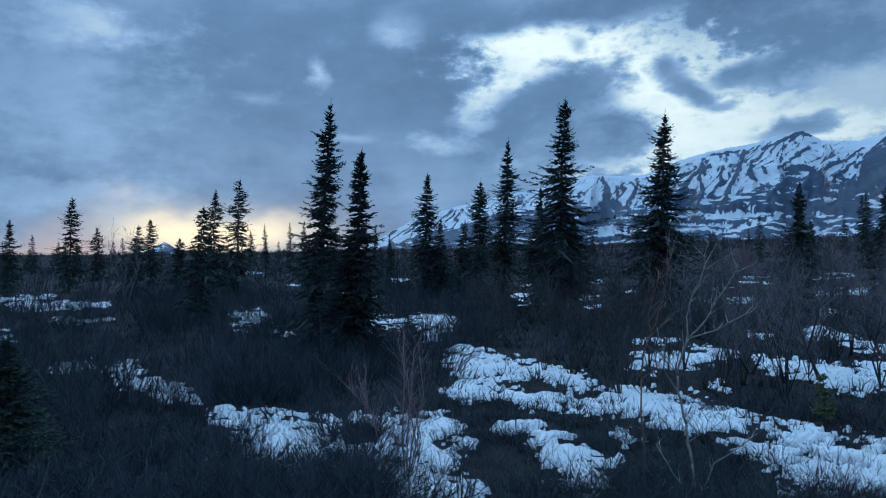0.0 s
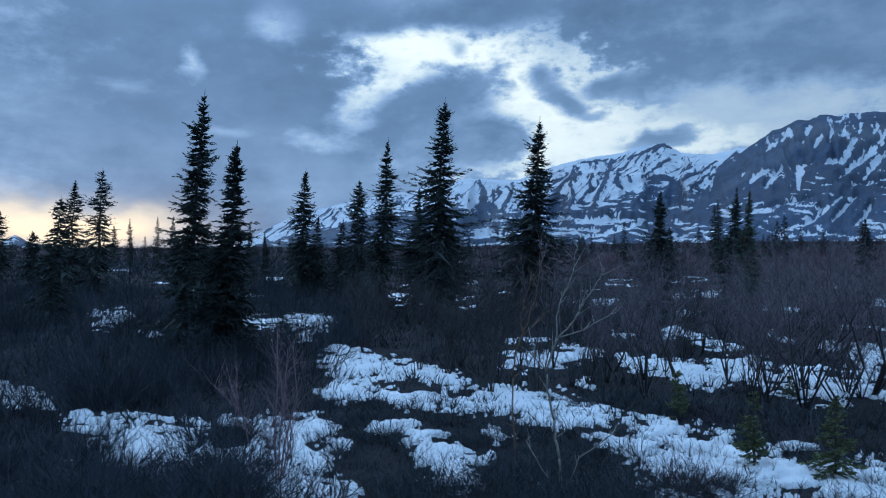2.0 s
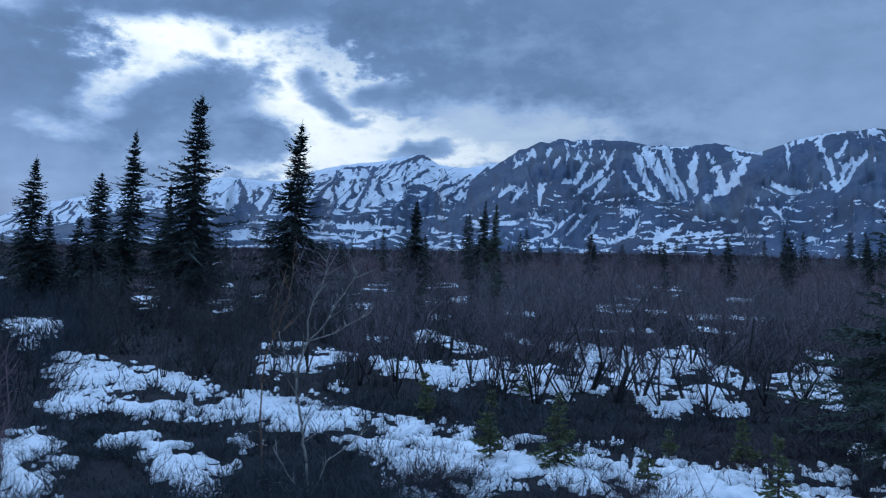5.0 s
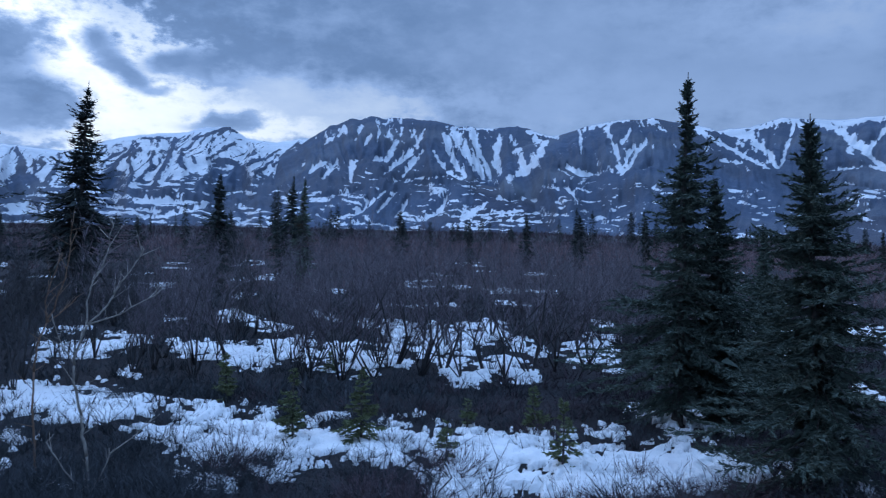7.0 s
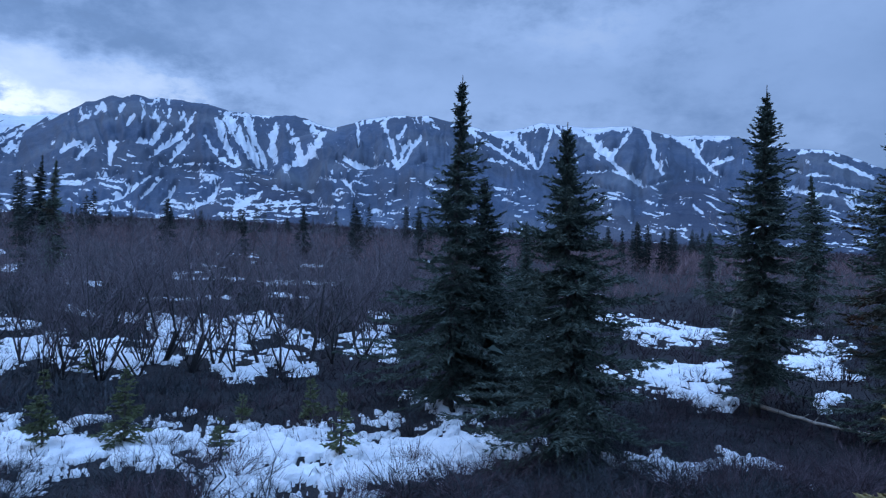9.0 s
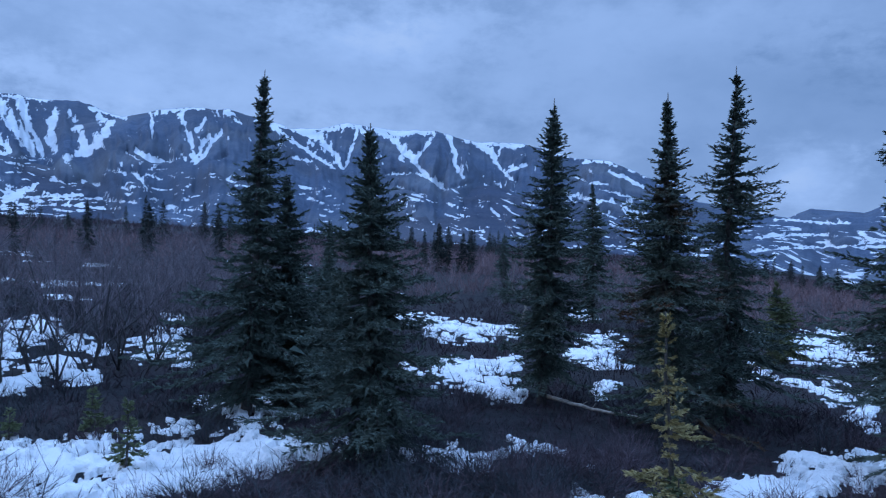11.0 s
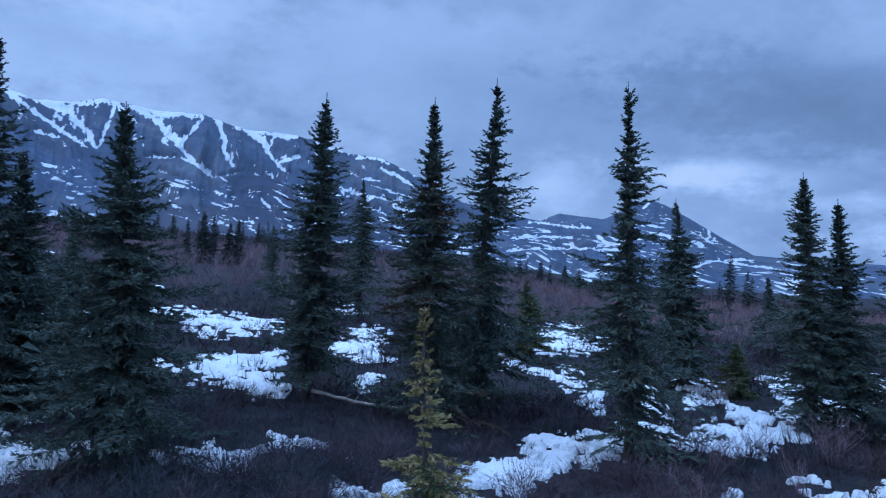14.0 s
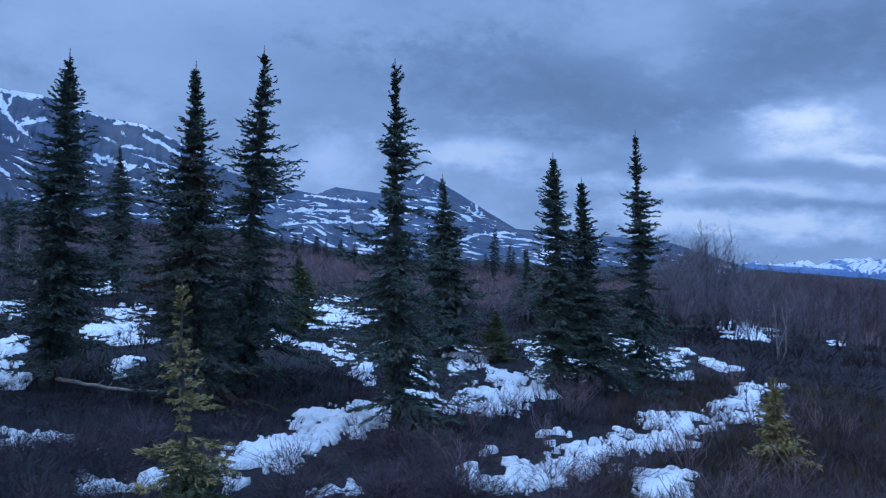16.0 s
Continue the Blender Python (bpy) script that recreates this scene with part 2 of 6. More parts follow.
def island(nt):
    return nt.nodes.new("ShaderNodeNewGeometry").outputs["Random Per Island"]


def foliage(dark, light, brown=0.0):
    def build(nt, N, L, bsdf):
        c = ramp(nt, island(nt), (0.0, dark), (1.0, light))
        info = N.new("ShaderNodeObjectInfo").outputs["Random"]
        c = blend(nt, 0.5, c, ramp(nt, info, (0.0, tuple(v * 0.8 for v in dark)), (1.0, light)))
        c = blend(nt, ramp(nt, tex(nt, 1.3), (0.5, (0, 0, 0)), (0.75, (1, 1, 1))), c, tuple(v * 0.6 for v in dark))
        if brown:
            c = blend(nt, ramp(nt, tex(nt, 1.1, 3.0), (0.62 - brown, (0, 0, 0)), (0.74 - brown, (1, 1, 1))), c, (0.075, 0.035, 0.018))
        L.new(c, bsdf.inputs["Base Color"])
        bsdf.inputs["Roughness"].default_value = 0.75
        bsdf.inputs["Specular IOR Level"].default_value = 0.2
    return build


def twiggy(dark, light, rough=0.85):
    def build(nt, N, L, bsdf):
        c = ramp(nt, island(nt), (0.0, dark), (1.0, light))
        c = blend(nt, ramp(nt, tex(nt, 0.35, 4.0), (0.35, (0, 0, 0)), (0.7, (0.6, 0.6, 0.6))), c, tuple(0.55 * v for v in dark))
        L.new(c, bsdf.inputs["Base Color"])
        bsdf.inputs["Roughness"].default_value = rough
        bsdf.inputs["Specular IOR Level"].default_value = 0.15
    return build


def bark(nt, N, L, bsdf):
    c = ramp(nt, tex(nt, 18.0, 6.0), (0.3, (0.028, 0.024, 0.022)), (0.55, (0.075, 0.066, 0.060)), (0.8, (0.15, 0.14, 0.13)))
    L.new(c, bsdf.inputs["Base Color"])
    bsdf.inputs["Roughness"].default_value = 0.9
    bump(nt, tex(nt, 40.0, 5.0), bsdf, 0.7, 0.01)


def pale_bark(nt, N, L, bsdf):
    c = ramp(nt, tex(nt, 14.0, 6.0), (0.3, (0.16, 0.14, 0.12)), (0.55, (0.30, 0.27, 0.235)), (0.8, (0.44, 0.40, 0.35)))
    L.new(c, bsdf.inputs["Base Color"])
    bsdf.inputs["Roughness"].default_value = 0.8
    bump(nt, tex(nt, 60.0, 4.0), bsdf, 0.4, 0.004)


def soil(nt, N, L, bsdf):
    c = ramp(nt, tex(nt, 2.2, 8.0), (0.3, (0.010, 0.011, 0.013)), (0.5, (0.022, 0.022, 0.025)), (0.7, (0.040, 0.038, 0.040)))
    c = blend(nt, ramp(nt, tex(nt, 0.16, 5.0), (0.42, (0, 0, 0)), (0.62, (1, 1, 1))), c, (0.034, 0.031, 0.033))
    c = blend(nt, ramp(nt, tex(nt, 0.012, 6.0), (0.45, (0, 0, 0)), (0.62, (0.8, 0.8, 0.8))), c, (0.046, 0.040, 0.044))
    L.new(c, bsdf.inputs["Base Color"])
    bsdf.inputs["Roughness"].default_value = 0.95
    bsdf.inputs["Specular IOR Level"].default_value = 0.1
    bump(nt, tex(nt, 9.0, 8.0), bsdf, 1.0, 0.08)


def old_snow(nt, N, L, bsdf):
    c = ramp(nt, tex(nt, 1.1, 7.0), (0.3, (0.74, 0.75, 0.77)), (0.6, (0.88, 0.89, 0.90)))
    specks = ramp(nt, tex(nt, 21.0, 5.0, 0.7), (0.62, (0, 0, 0)), (0.74, (0.5, 0.5, 0.5)))
    c = blend(nt, specks, c, (0.20, 0.17, 0.14))
    L.new(c, bsdf.inputs["Base Color"])
    bsdf.inputs["Roughness"].default_value = 0.7
    bsdf.inputs["Specular IOR Level"].default_value = 0.2
    bump(nt, tex(nt, 6.0, 8.0, 0.7), bsdf, 0.9, 0.11)


def rock_and_snow(nt, N, L, bsdf, tone=(1.0, 1.0, 1.0)):
    at = N.new("ShaderNodeAttribute")
    at.attribute_name = "snow"
    ad = N.new("ShaderNodeMath")
    ad.operation = "ADD"
    ns = N.new("ShaderNodeMath")
    ns.operation = "MULTIPLY_ADD"
    L.new(tex(nt, 0.03, 6.0, 0.6), ns.inputs[0])
    ns.inputs[1].default_value, ns.inputs[2].default_value = 0.30, -0.15
    L.new(at.outputs["Fac"], ad.inputs[0])
    L.new(ns.outputs[0], ad.inputs[1])
    cover = ramp(nt, ad.outputs[0], (0.46, (0, 0, 0)), (0.54, (1, 1, 1)))
    # slate rock, its blue partly air haze mixed into the base colour
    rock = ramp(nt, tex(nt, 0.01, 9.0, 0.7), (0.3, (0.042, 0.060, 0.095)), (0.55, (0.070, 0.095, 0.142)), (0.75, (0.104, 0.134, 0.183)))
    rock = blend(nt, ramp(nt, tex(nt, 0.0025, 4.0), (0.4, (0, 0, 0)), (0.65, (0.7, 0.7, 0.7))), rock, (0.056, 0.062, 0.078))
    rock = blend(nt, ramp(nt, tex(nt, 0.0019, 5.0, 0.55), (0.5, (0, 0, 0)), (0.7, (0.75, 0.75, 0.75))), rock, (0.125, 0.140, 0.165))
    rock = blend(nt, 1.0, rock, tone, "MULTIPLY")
    snow = ramp(nt, tex(nt, 0.006, 6.0), (0.3, (0.45, 0.47, 0.50)), (0.65, (0.63, 0.64, 0.66)))
    L.new(blend(nt, cover, rock, snow), bsdf.inputs["Base Color"])
    bsdf.inputs["Roughness"].default_value = 0.9
    bsdf.inputs["Specular IOR Level"].default_value = 0.1
    bump(nt, tex(nt, 0.02, 8.0, 0.65), bsdf, 0.7, 10.0)


NEEDLE = material("white_spruce_needles", foliage((0.050, 0.068, 0.060), (0.120, 0.154, 0.124)))
# shaded copy of the needles: backlit and far spruces have their dimness in the colour
NEEDLE_SHADED = material("shaded_spruce_needles", foliage((0.024, 0.032, 0.030), (0.058, 0.074, 0.066)))
NEEDLE_BROWN = material("spruce_needles_browned", foliage((0.056, 0.075, 0.064), (0.136, 0.170, 0.132), 0.09))
NEEDLE_YOUNG = material("young_spruce_needles", foliage((0.085, 0.105, 0.055), (0.19, 0.21, 0.105)))
NEEDLE_YELLOW = material("yellowed_spruce_needles", foliage((0.15, 0.125, 0.05), (0.36, 0.29, 0.13)))
BARK = material("spruce_bark", bark)
PALE = material("pale_bark", pale_bark)
RUSSET = material("russet_bark", twiggy((0.13, 0.085, 0.06), (0.27, 0.17, 0.12)))
# darkest twig colour, for heath, thicket and bushes on the western side
DARK_TWIG = material("dark_western_twigs", twiggy((0.024, 0.029, 0.037), (0.074, 0.084, 0.100)))
HEATH = material("heath_twigs", twiggy((0.028, 0.033, 0.039), (0.084, 0.092, 0.102)))
HEATH_PURPLE = material("purple_heath_twigs", twiggy((0.026, 0.020, 0.025), (0.080, 0.058, 0.070)))
ALDER = material("alder_twigs", twiggy((0.095, 0.081, 0.093), (0.226, 0.190, 0.208)))
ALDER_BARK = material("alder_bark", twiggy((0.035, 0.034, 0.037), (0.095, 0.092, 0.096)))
REDTWIG = material("red_willow_twigs", twiggy((0.140, 0.096, 0.104), (0.325, 0.214, 0.222)))
HEATH_BROWN = material("brown_heath_twigs", twiggy((0.050, 0.036, 0.044), (0.150, 0.108, 0.122)))
BUFF = material("buff_grass", twiggy((0.05, 0.036, 0.024), (0.12, 0.09, 0.06)))
SOIL = material("tundra_soil", soil)
SNOW = material("old_snow", old_snow)
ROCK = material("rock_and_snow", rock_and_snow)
SCREE = material("grey_scree_and_snow", lambda nt, N, L, b: rock_and_snow(nt, N, L, b, (1.45, 1.38, 1.30)))
TUNDRA = material("dark_tundra_and_snow", lambda nt, N, L, b: rock_and_snow(nt, N, L, b, (0.72, 0.68, 0.70)))
# the rock tone is turned blue to carry the haze of distance
FAR_RANGE = material("far_hazed_rock_and_snow", lambda nt, N, L, b: rock_and_snow(nt, N, L, b, (1.3, 1.7, 2.2)))


# ---------------------------------------------------------------- mesh helpers
def tri_mesh(name, v, t, mat, smooth=False):
    """A mesh from arrays of corners and triangles."""
    me = bpy.data.meshes.new(name)
    v, t = np.asarray(v, np.float32), np.asarray(t, np.int32)
    me.vertices.add(len(v))
    me.vertices.foreach_set("co", v.ravel())
    me.loops.add(t.size)
    me.loops.foreach_set("vertex_index", t.ravel())
    me.polygons.add(len(t))
    me.polygons.foreach_set("loop_start", np.arange(0, t.size, 3, dtype=np.int32))
    me.update(calc_edges=True)
    if smooth:
        me.polygons.foreach_set("use_smooth", np.ones(len(t), bool))
    me.materials.append(mat)
    return me


def part(name, data, parent, label=""):
    ob = new(name, data)
    ob.parent = parent
    if label:
        ob["label"] = label
    return ob


def vnoise(x, y, seed=0):
    """Value noise on a lattice, 0 to 1."""
    xi, yi = np.floor(x).astype(np.int64), np.floor(y).astype(np.int64)
    fx, fy = x - xi, y - yi
    fx, fy = fx * fx * (3 - 2 * fx), fy * fy * (3 - 2 * fy)

    def h(a, b):
        n = (a * 374761393 + b * 668265263 + seed * 974634777) & 0xFFFFFFFF
        n = ((n ^ (n >> 13)) * 1274126177) & 0xFFFFFFFF
        return ((n ^ (n >> 16)) & 0xFFFF) / 65535.0
    return (h(xi, yi) * (1 - fx) + h(xi + 1, yi) * fx) * (1 - fy) + (h(xi, yi + 1) * (1 - fx) + h(xi + 1, yi + 1) * fx) * fy


def fbm(x, y, octaves, seed=0, gain=0.5):
    s, a, n = 0.0, 1.0, 0.0
    for k in range(octaves):
        s = s + a * vnoise(x * 2 ** k + 17.3 * k, y * 2 ** k + 9.1 * k, seed + k)
        n += a
        a *= gain
    return s / n


def cones(p0, p1, r0, r1, sides=3):
    """Tapered open prisms from p0 to p1, many at once: corners and triangles."""
    p0, p1 = np.asarray(p0, float), np.asarray(p1, float)
    n = len(p0)
    d = p1 - p0
    d /= np.linalg.norm(d, axis=1, keepdims=True) + 1e-9
    ref = np.where(np.abs(d[:, 2:3]) > 0.9, np.array([[1.0, 0, 0]]), np.array([[0, 0, 1.0]]))
    u = np.cross(d, ref)
    u /= np.linalg.norm(u, axis=1, keepdims=True) + 1e-9
    w = np.cross(d, u)
    a = np.arange(sides) * 2 * math.pi / sides
    ring = u[:, None, :] * np.cos(a)[None, :, None] + w[:, None, :] * np.sin(a)[None, :, None]
    r0, r1 = np.broadcast_to(r0, n), np.broadcast_to(r1, n)
    v = np.concatenate([p0[:, None] + ring * r0[:, None, None], p1[:, None] + ring * r1[:, None, None]], 1)
    base = (np.arange(n) * 2 * sides)[:, None, None]
    k = np.arange(sides)
    j = (k + 1) % sides
    t = np.concatenate([np.stack([k, j, sides + j], 1), np.stack([k, sides + j, sides + k], 1)])
    return v.reshape(-1, 3), (t[None] + base).reshape(-1, 3)


def tube(pts, rad, sides=6):
    """One bent, tapered tube through the points, closed at its ends."""
    pts, rad = np.asarray(pts, float), np.asarray(rad, float)
    n = len(pts)
    d = np.gradient(pts, axis=0)
    d /= np.linalg.norm(d, axis=1, keepdims=True) + 1e-9
    ref = np.array([1.0, 0, 0]) if abs(d[:, 2]).mean() > 0.7 else np.array([0, 0, 1.0])
    u = np.cross(d, ref)
    u /= np.linalg.norm(u, axis=1, keepdims=True) + 1e-9
    w = np.cross(d, u)
    a = np.arange(sides) * 2 * math.pi / sides
    v = pts[:, None] + (u[:, None] * np.cos(a)[None, :, None] + w[:, None] * np.sin(a)[None, :, None]) * rad[:, None, None]
    v = np.concatenate([v.reshape(-1, 3), pts[:1], pts[-1:]])
    t = []
    for i in range(n - 1):
        for k in range(sides):
            j = (k + 1) % sides
            p, q = i * sides, (i + 1) * sides
            t += [(p + k, p + j, q + j), (p + k, q + j, q + k)]
    for k in range(sides):
        j = (k + 1) % sides
        t += [(n * sides, j, k), (n * sides + 1, (n - 1) * sides + k, (n - 1) * sides + j)]
    return v, np.array(t)


def spikes(p0, p1, r0):
    """Three-sided pointed slivers from p0 to p1, many at once."""
    v, t = cones(p0, p1, r0, 0.0, 3)
    v = v.reshape(-1, 6, 3)[:, :4].reshape(-1, 3)
    b = (np.arange(len(p0)) * 4)[:, None, None]
    return v, (np.array([[0, 1, 3], [1, 2, 3], [2, 0, 3]])[None] + b).reshape(-1, 3)


def slivers(p0, p1, w, rng):
    """Fine pointed twiglets, one sliver each, turned at random."""
    q = np.cross(p1 - p0, rng.normal(0, 1, p0.shape))
    q *= w / (np.linalg.norm(q, axis=1, keepdims=True) + 1e-9)
    v = np.stack([p0 - q, p0 + q, p1], 1).reshape(-1, 3)
    return v, np.arange(len(v)).reshape(-1, 3)


def joined(pieces):
    vs, ts, n = [], [], 0
    for v, t in pieces:
        vs.append(v)
        ts.append(t + n)
        n += len(v)
    return np.concatenate(vs), np.concatenate(ts)


def polar(az, r):
    a = np.radians(az)
    return np.sin(a) * r, np.cos(a) * r


# ---------------------------------------------------------------- ground
SLOPE_AZ = [-95, -20, 0, 15, 24, 36, 45, 50, 55, 66, 80, 95]
SLOPE = [0.028, 0.027, 0.022, 0.016, 0.008, 0.002, -0.008, -0.02, -0.035, -0.035, -0.04, -0.045]


def lay(x, y):
    """Height of the ground."""
    x, y = np.asarray(x, float), np.asarray(y, float)
    r, az = np.hypot(x, y), np.degrees(np.arctan2(x, y))
    z = np.interp(az, SLOPE_AZ, SLOPE) * np.clip(r - 18, 0, 1500)
    z = z + np.clip((az - 76) / 8, 0, 1) * 0.06 * np.clip(r - 38, 0, 45)
    near = np.clip(1 - r / 260, 0, 1)
    z = z + near * (0.22 * (fbm(x / 5, y / 5, 3, 5) - 0.5) + 0.10 * (vnoise(x / 0.7, y / 0.7, 9) - 0.5))
    return z + np.clip((r - 150) / 600, 0, 1) * 6 * (fbm(x / 160, y / 160, 3, 21) - 0.5)


def build_ground():
    az = np.concatenate([np.arange(-100, 104, 0.7), np.arange(104, 260, 6.0)])
    r = np.concatenate([[0.5], np.geomspace(2.0, 90, 190), np.geomspace(95, 4700, 60)])
    A, Rr = np.meshgrid(az, r)
    x, y = polar(A, Rr)
    z = lay(x, y)
    v = np.stack([x, y, z], -1).reshape(-1, 3)
    na, nr = len(az), len(r)
    i, j = np.meshgrid(np.arange(nr - 1), np.arange(na), indexing="ij")
    j2 = (j + 1) % na
    a, b, c, d = i * na + j, i * na + j2, (i + 1) * na + j2, (i + 1) * na + j
    t = np.concatenate([np.stack([a, c, b], -1).reshape(-1, 3), np.stack([a, d, c], -1).reshape(-1, 3)])
    v = np.concatenate([v, [[0, 0, float(lay(0.0, 0.0))]]])
    k = np.arange(na)
    t = np.concatenate([t, np.stack([np.full(na, len(v) - 1), k, (k + 1) % na], 1)])
    ob = new("ground", tri_mesh("ground", v, t, SOIL, True))
    tagged(ob, "dark brown tundra ground with hummocks", "ground", kind="structure")


build_ground()

# snow drifts: azimuth, distance and half depth along each
DRIFTS = []


def drift(*line):
    DRIFTS.append(np.array(line if len(line) > 1 else line * 2, float))


drift((-72.8, 21, 1.1), (-71.2, 18.5, 0.7), (-69.7, 17.4, 0.75), (-68, 16.4, 0.44))
drift((-66.6, 14.4, 0.49), (-64.5, 13.4, 0.42))
drift((-62.9, 12.8, 0.57), (-61.7, 12.1, 1), (-60.8, 11.3, 1.2), (-60.5, 10.3, 0.56))
drift((-66.7, 9.4, 0.18), (-65.9, 9.3, 0.18))
drift((-62.9, 9.6, 0.16), (-62.9, 9.1, 0.15))
drift((-67.3, 11, 0.21))
drift((-52.2, 11.5, 0.85), (-51.9, 10.6, 0.85), (-51, 12, 0.59), (-49.1, 12.2, 0.3))
drift((-55.4, 10.3, 0.37), (-56.4, 10.5, 0.26))
drift((-56.1, 12.9, 0.29), (-55.1, 12.6, 0.23))
drift((-53.2, 9.1, 0.64), (-50.2, 8.6, 0.35), (-47.6, 8.7, 0.2))
drift((-48.8, 19.7, 0.68), (-47.1, 18.8, 1.3), (-44.5, 18.2, 1.2), (-42, 17.8, 0.74), (-39.9, 16.6, 0.81), (-39.1, 15.5, 0.56))
drift((-49, 15.5, 0.49), (-47.7, 15.1, 0.87), (-46.4, 15.6, 0.5))
drift((-45.1, 15.1, 0.4), (-43, 14.1, 0.46), (-40.5, 13.8, 0.61), (-38, 13.4, 0.52), (-36.2, 14.8, 0.84), (-34.6, 14.2, 1), (-32.3, 13.4, 0.94), (-29.9, 13, 0.68))
drift((-42.5, 10.9, 0.38), (-41.3, 10.5, 0.48), (-40.5, 9.8, 0.5), (-39.8, 9, 0.43), (-41.2, 8.7, 0.22))
drift((-45.9, 11.5, 0.23), (-44.1, 11.6, 0.31), (-42.4, 12, 0.21))
drift((-36.1, 11.5, 0.35), (-35.3, 11.4, 0.23))
drift((-37.1, 10.2, 0.18))
drift((-35.6, 9.3, 0.15), (-32.9, 8.8, 0.2))
drift((-34.7, 19.5, 0.81), (-32.3, 20.1, 1), (-29.9, 20.8, 1.1))
drift((-54.4, 31.7, 2.1), (-52.6, 30.7, 1.4))
drift((-50.5, 31, 2.2), (-49.2, 29.8, 1.8), (-50.3, 26.4, 1.4))
drift((-48.3, 22.5, 0.41), (-46.1, 21.7, 0.39))
drift((-64.2, 38.7, 1.8), (-63.8, 34.7, 3.5), (-62.8, 36.1, 2.4))
drift((-61.6, 28.8, 0.51), (-60.6, 28.3, 0.5))
drift((-79.6, 62.3, 3.2), (-76.7, 61.4, 2.3))
drift((-78.8, 50.8, 2.1), (-75.8, 50.2, 2.6), (-73.3, 49.3, 2))
drift((-76.5, 38.1, 0.89), (-73, 38.3, 0.9))
drift((-77.6, 22.7, 0.52), (-76.1, 22.4, 0.71), (-74.7, 22.8, 0.53))
drift((-79.9, 32.2, 1.3), (-79.3, 30.5, 0.95))
drift((-42.7, 42.9, 1.1), (-41.9, 41.8, 1.1))
drift((-38.5, 44, 1.6), (-37.8, 43, 1.1))
drift((-38.8, 131.8, 7.1), (-38, 138.6, 7.9))
drift((-52.8, 70.8, 2.1), (-51.9, 72.5, 2.2))
drift((-63.5, 111, 5), (-62.7, 109.5, 4.9))
drift((-29.2, 12.6, 0.43), (-27.5, 12.5, 0.35), (-26.1, 12.3, 0.3))
drift((-35.2, 13.5, 0.94), (-32.8, 13.1, 1), (-30.3, 12.4, 0.69))
drift((-28.4, 11.2, 0.31), (-26.5, 10.9, 0.48), (-24.1, 10, 0.54), (-20.9, 9.7, 0.6), (-18.4, 8.9, 0.4))
drift((-25.4, 11.6, 0.27), (-22.6, 11.3, 0.63), (-19.7, 10.7, 0.63), (-16.8, 9.9, 0.64), (-14.6, 9.7, 0.32))
drift((-24.2, 12.2, 0.19), (-22.6, 11.9, 0.28))
drift((-15.5, 11.2, 0.15), (-13.8, 11.1, 0.15))
drift((-12.5, 10.1, 0.31), (-9.9, 10.1, 0.71), (-7.3, 9.7, 0.66), (-4.2, 9.2, 0.74), (-1.2, 9, 0.77), (2.2, 9.1, 0.82), (5.6, 9, 0.66), (8.5, 8.9, 0.51), (11.3, 9, 0.38), (14, 9.1, 0.27), (16.2, 9.3, 0.2), (18.4, 9.3, 0.13))
drift((-12.1, 9.2, 0.29), (-9.9, 9.1, 0.29))
drift((-5.5, 8.3, 0.44), (-2.5, 8.2, 0.47), (1.4, 8.2, 0.47), (5.6, 8.2, 0.44), (8.9, 8.5, 0.33))
drift((-24.7, 8.6, 0.24), (-22.5, 8.2, 0.15))
drift((-31, 13.2, 0.52), (-28.4, 13.1, 0.34))
drift((-34.2, 19.5, 1.1), (-31.8, 20.3, 1.2), (-29.6, 21.2, 1.1), (-28.1, 21.3, 0.67))
drift((-29.4, 16.3, 0.28), (-29, 15.5, 0.2))
drift((-26.6, 20.8, 0.55), (-25.5, 19.3, 0.78), (-22.7, 18.6, 1.2), (-20.6, 17.2, 1.2), (-17.7, 18.3, 0.99), (-15.2, 17.8, 1.3), (-12.6, 17, 1.3), (-10, 16.7, 0.71))
drift((-19.8, 19.7, 0.66), (-16.5, 20.5, 0.62))
drift((-10.5, 23.1, 1.2), (-9.4, 21.5, 1.2), (-10.5, 19.4, 0.79))
drift((-7, 20.3, 1.6), (-5.3, 19.7, 2.1), (-4, 20.7, 0.9))
drift((-6.1, 16.4, 0.5), (-4.8, 14.7, 0.68), (-3.1, 15.3, 0.69))
drift((-2.2, 16.6, 0.81), (-0.9, 15.5, 0.81), (0.4, 15.1, 0.48))
drift((-2.7, 23, 1.1), (-1.8, 20.9, 0.73), (1.2, 18.3, 0.5))
drift((4.6, 18.4, 1.4), (6.7, 17.3, 0.76), (5, 20.3, 0.69))
drift((-26.6, 26, 0.71), (-25.9, 25.3, 0.54))
drift((-22.3, 26.3, 1.3), (-21.5, 25.5, 0.82), (-20.3, 23.8, 0.84), (-18.6, 23.3, 0.46))
drift((-15.7, 26.2, 0.87), (-14.8, 24.7, 0.51))
drift((-12.7, 23.8, 0.6), (-11.6, 23.5, 0.47))
drift((-8.4, 23.4, 0.46), (-7, 24, 0.49))
drift((5.4, 24.7, 0.39), (6.4, 24.9, 0.4))
drift((-2.7, 37.6, 0.89), (-0.2, 38.1, 0.92), (2.2, 38.1, 0.92))
drift((-29, 39.8, 1), (-26.7, 39.2, 0.97))
drift((-22.3, 33.7, 0.48), (-20.9, 33.4, 0.47))
drift((-11.9, 54, 1.2), (-10.6, 52.6, 1.2))
drift((-16.1, 36.8, 0.57), (-14.4, 36.6, 0.56))
drift((-7.1, 30.1, 0.38), (-5.8, 29.8, 0.37))
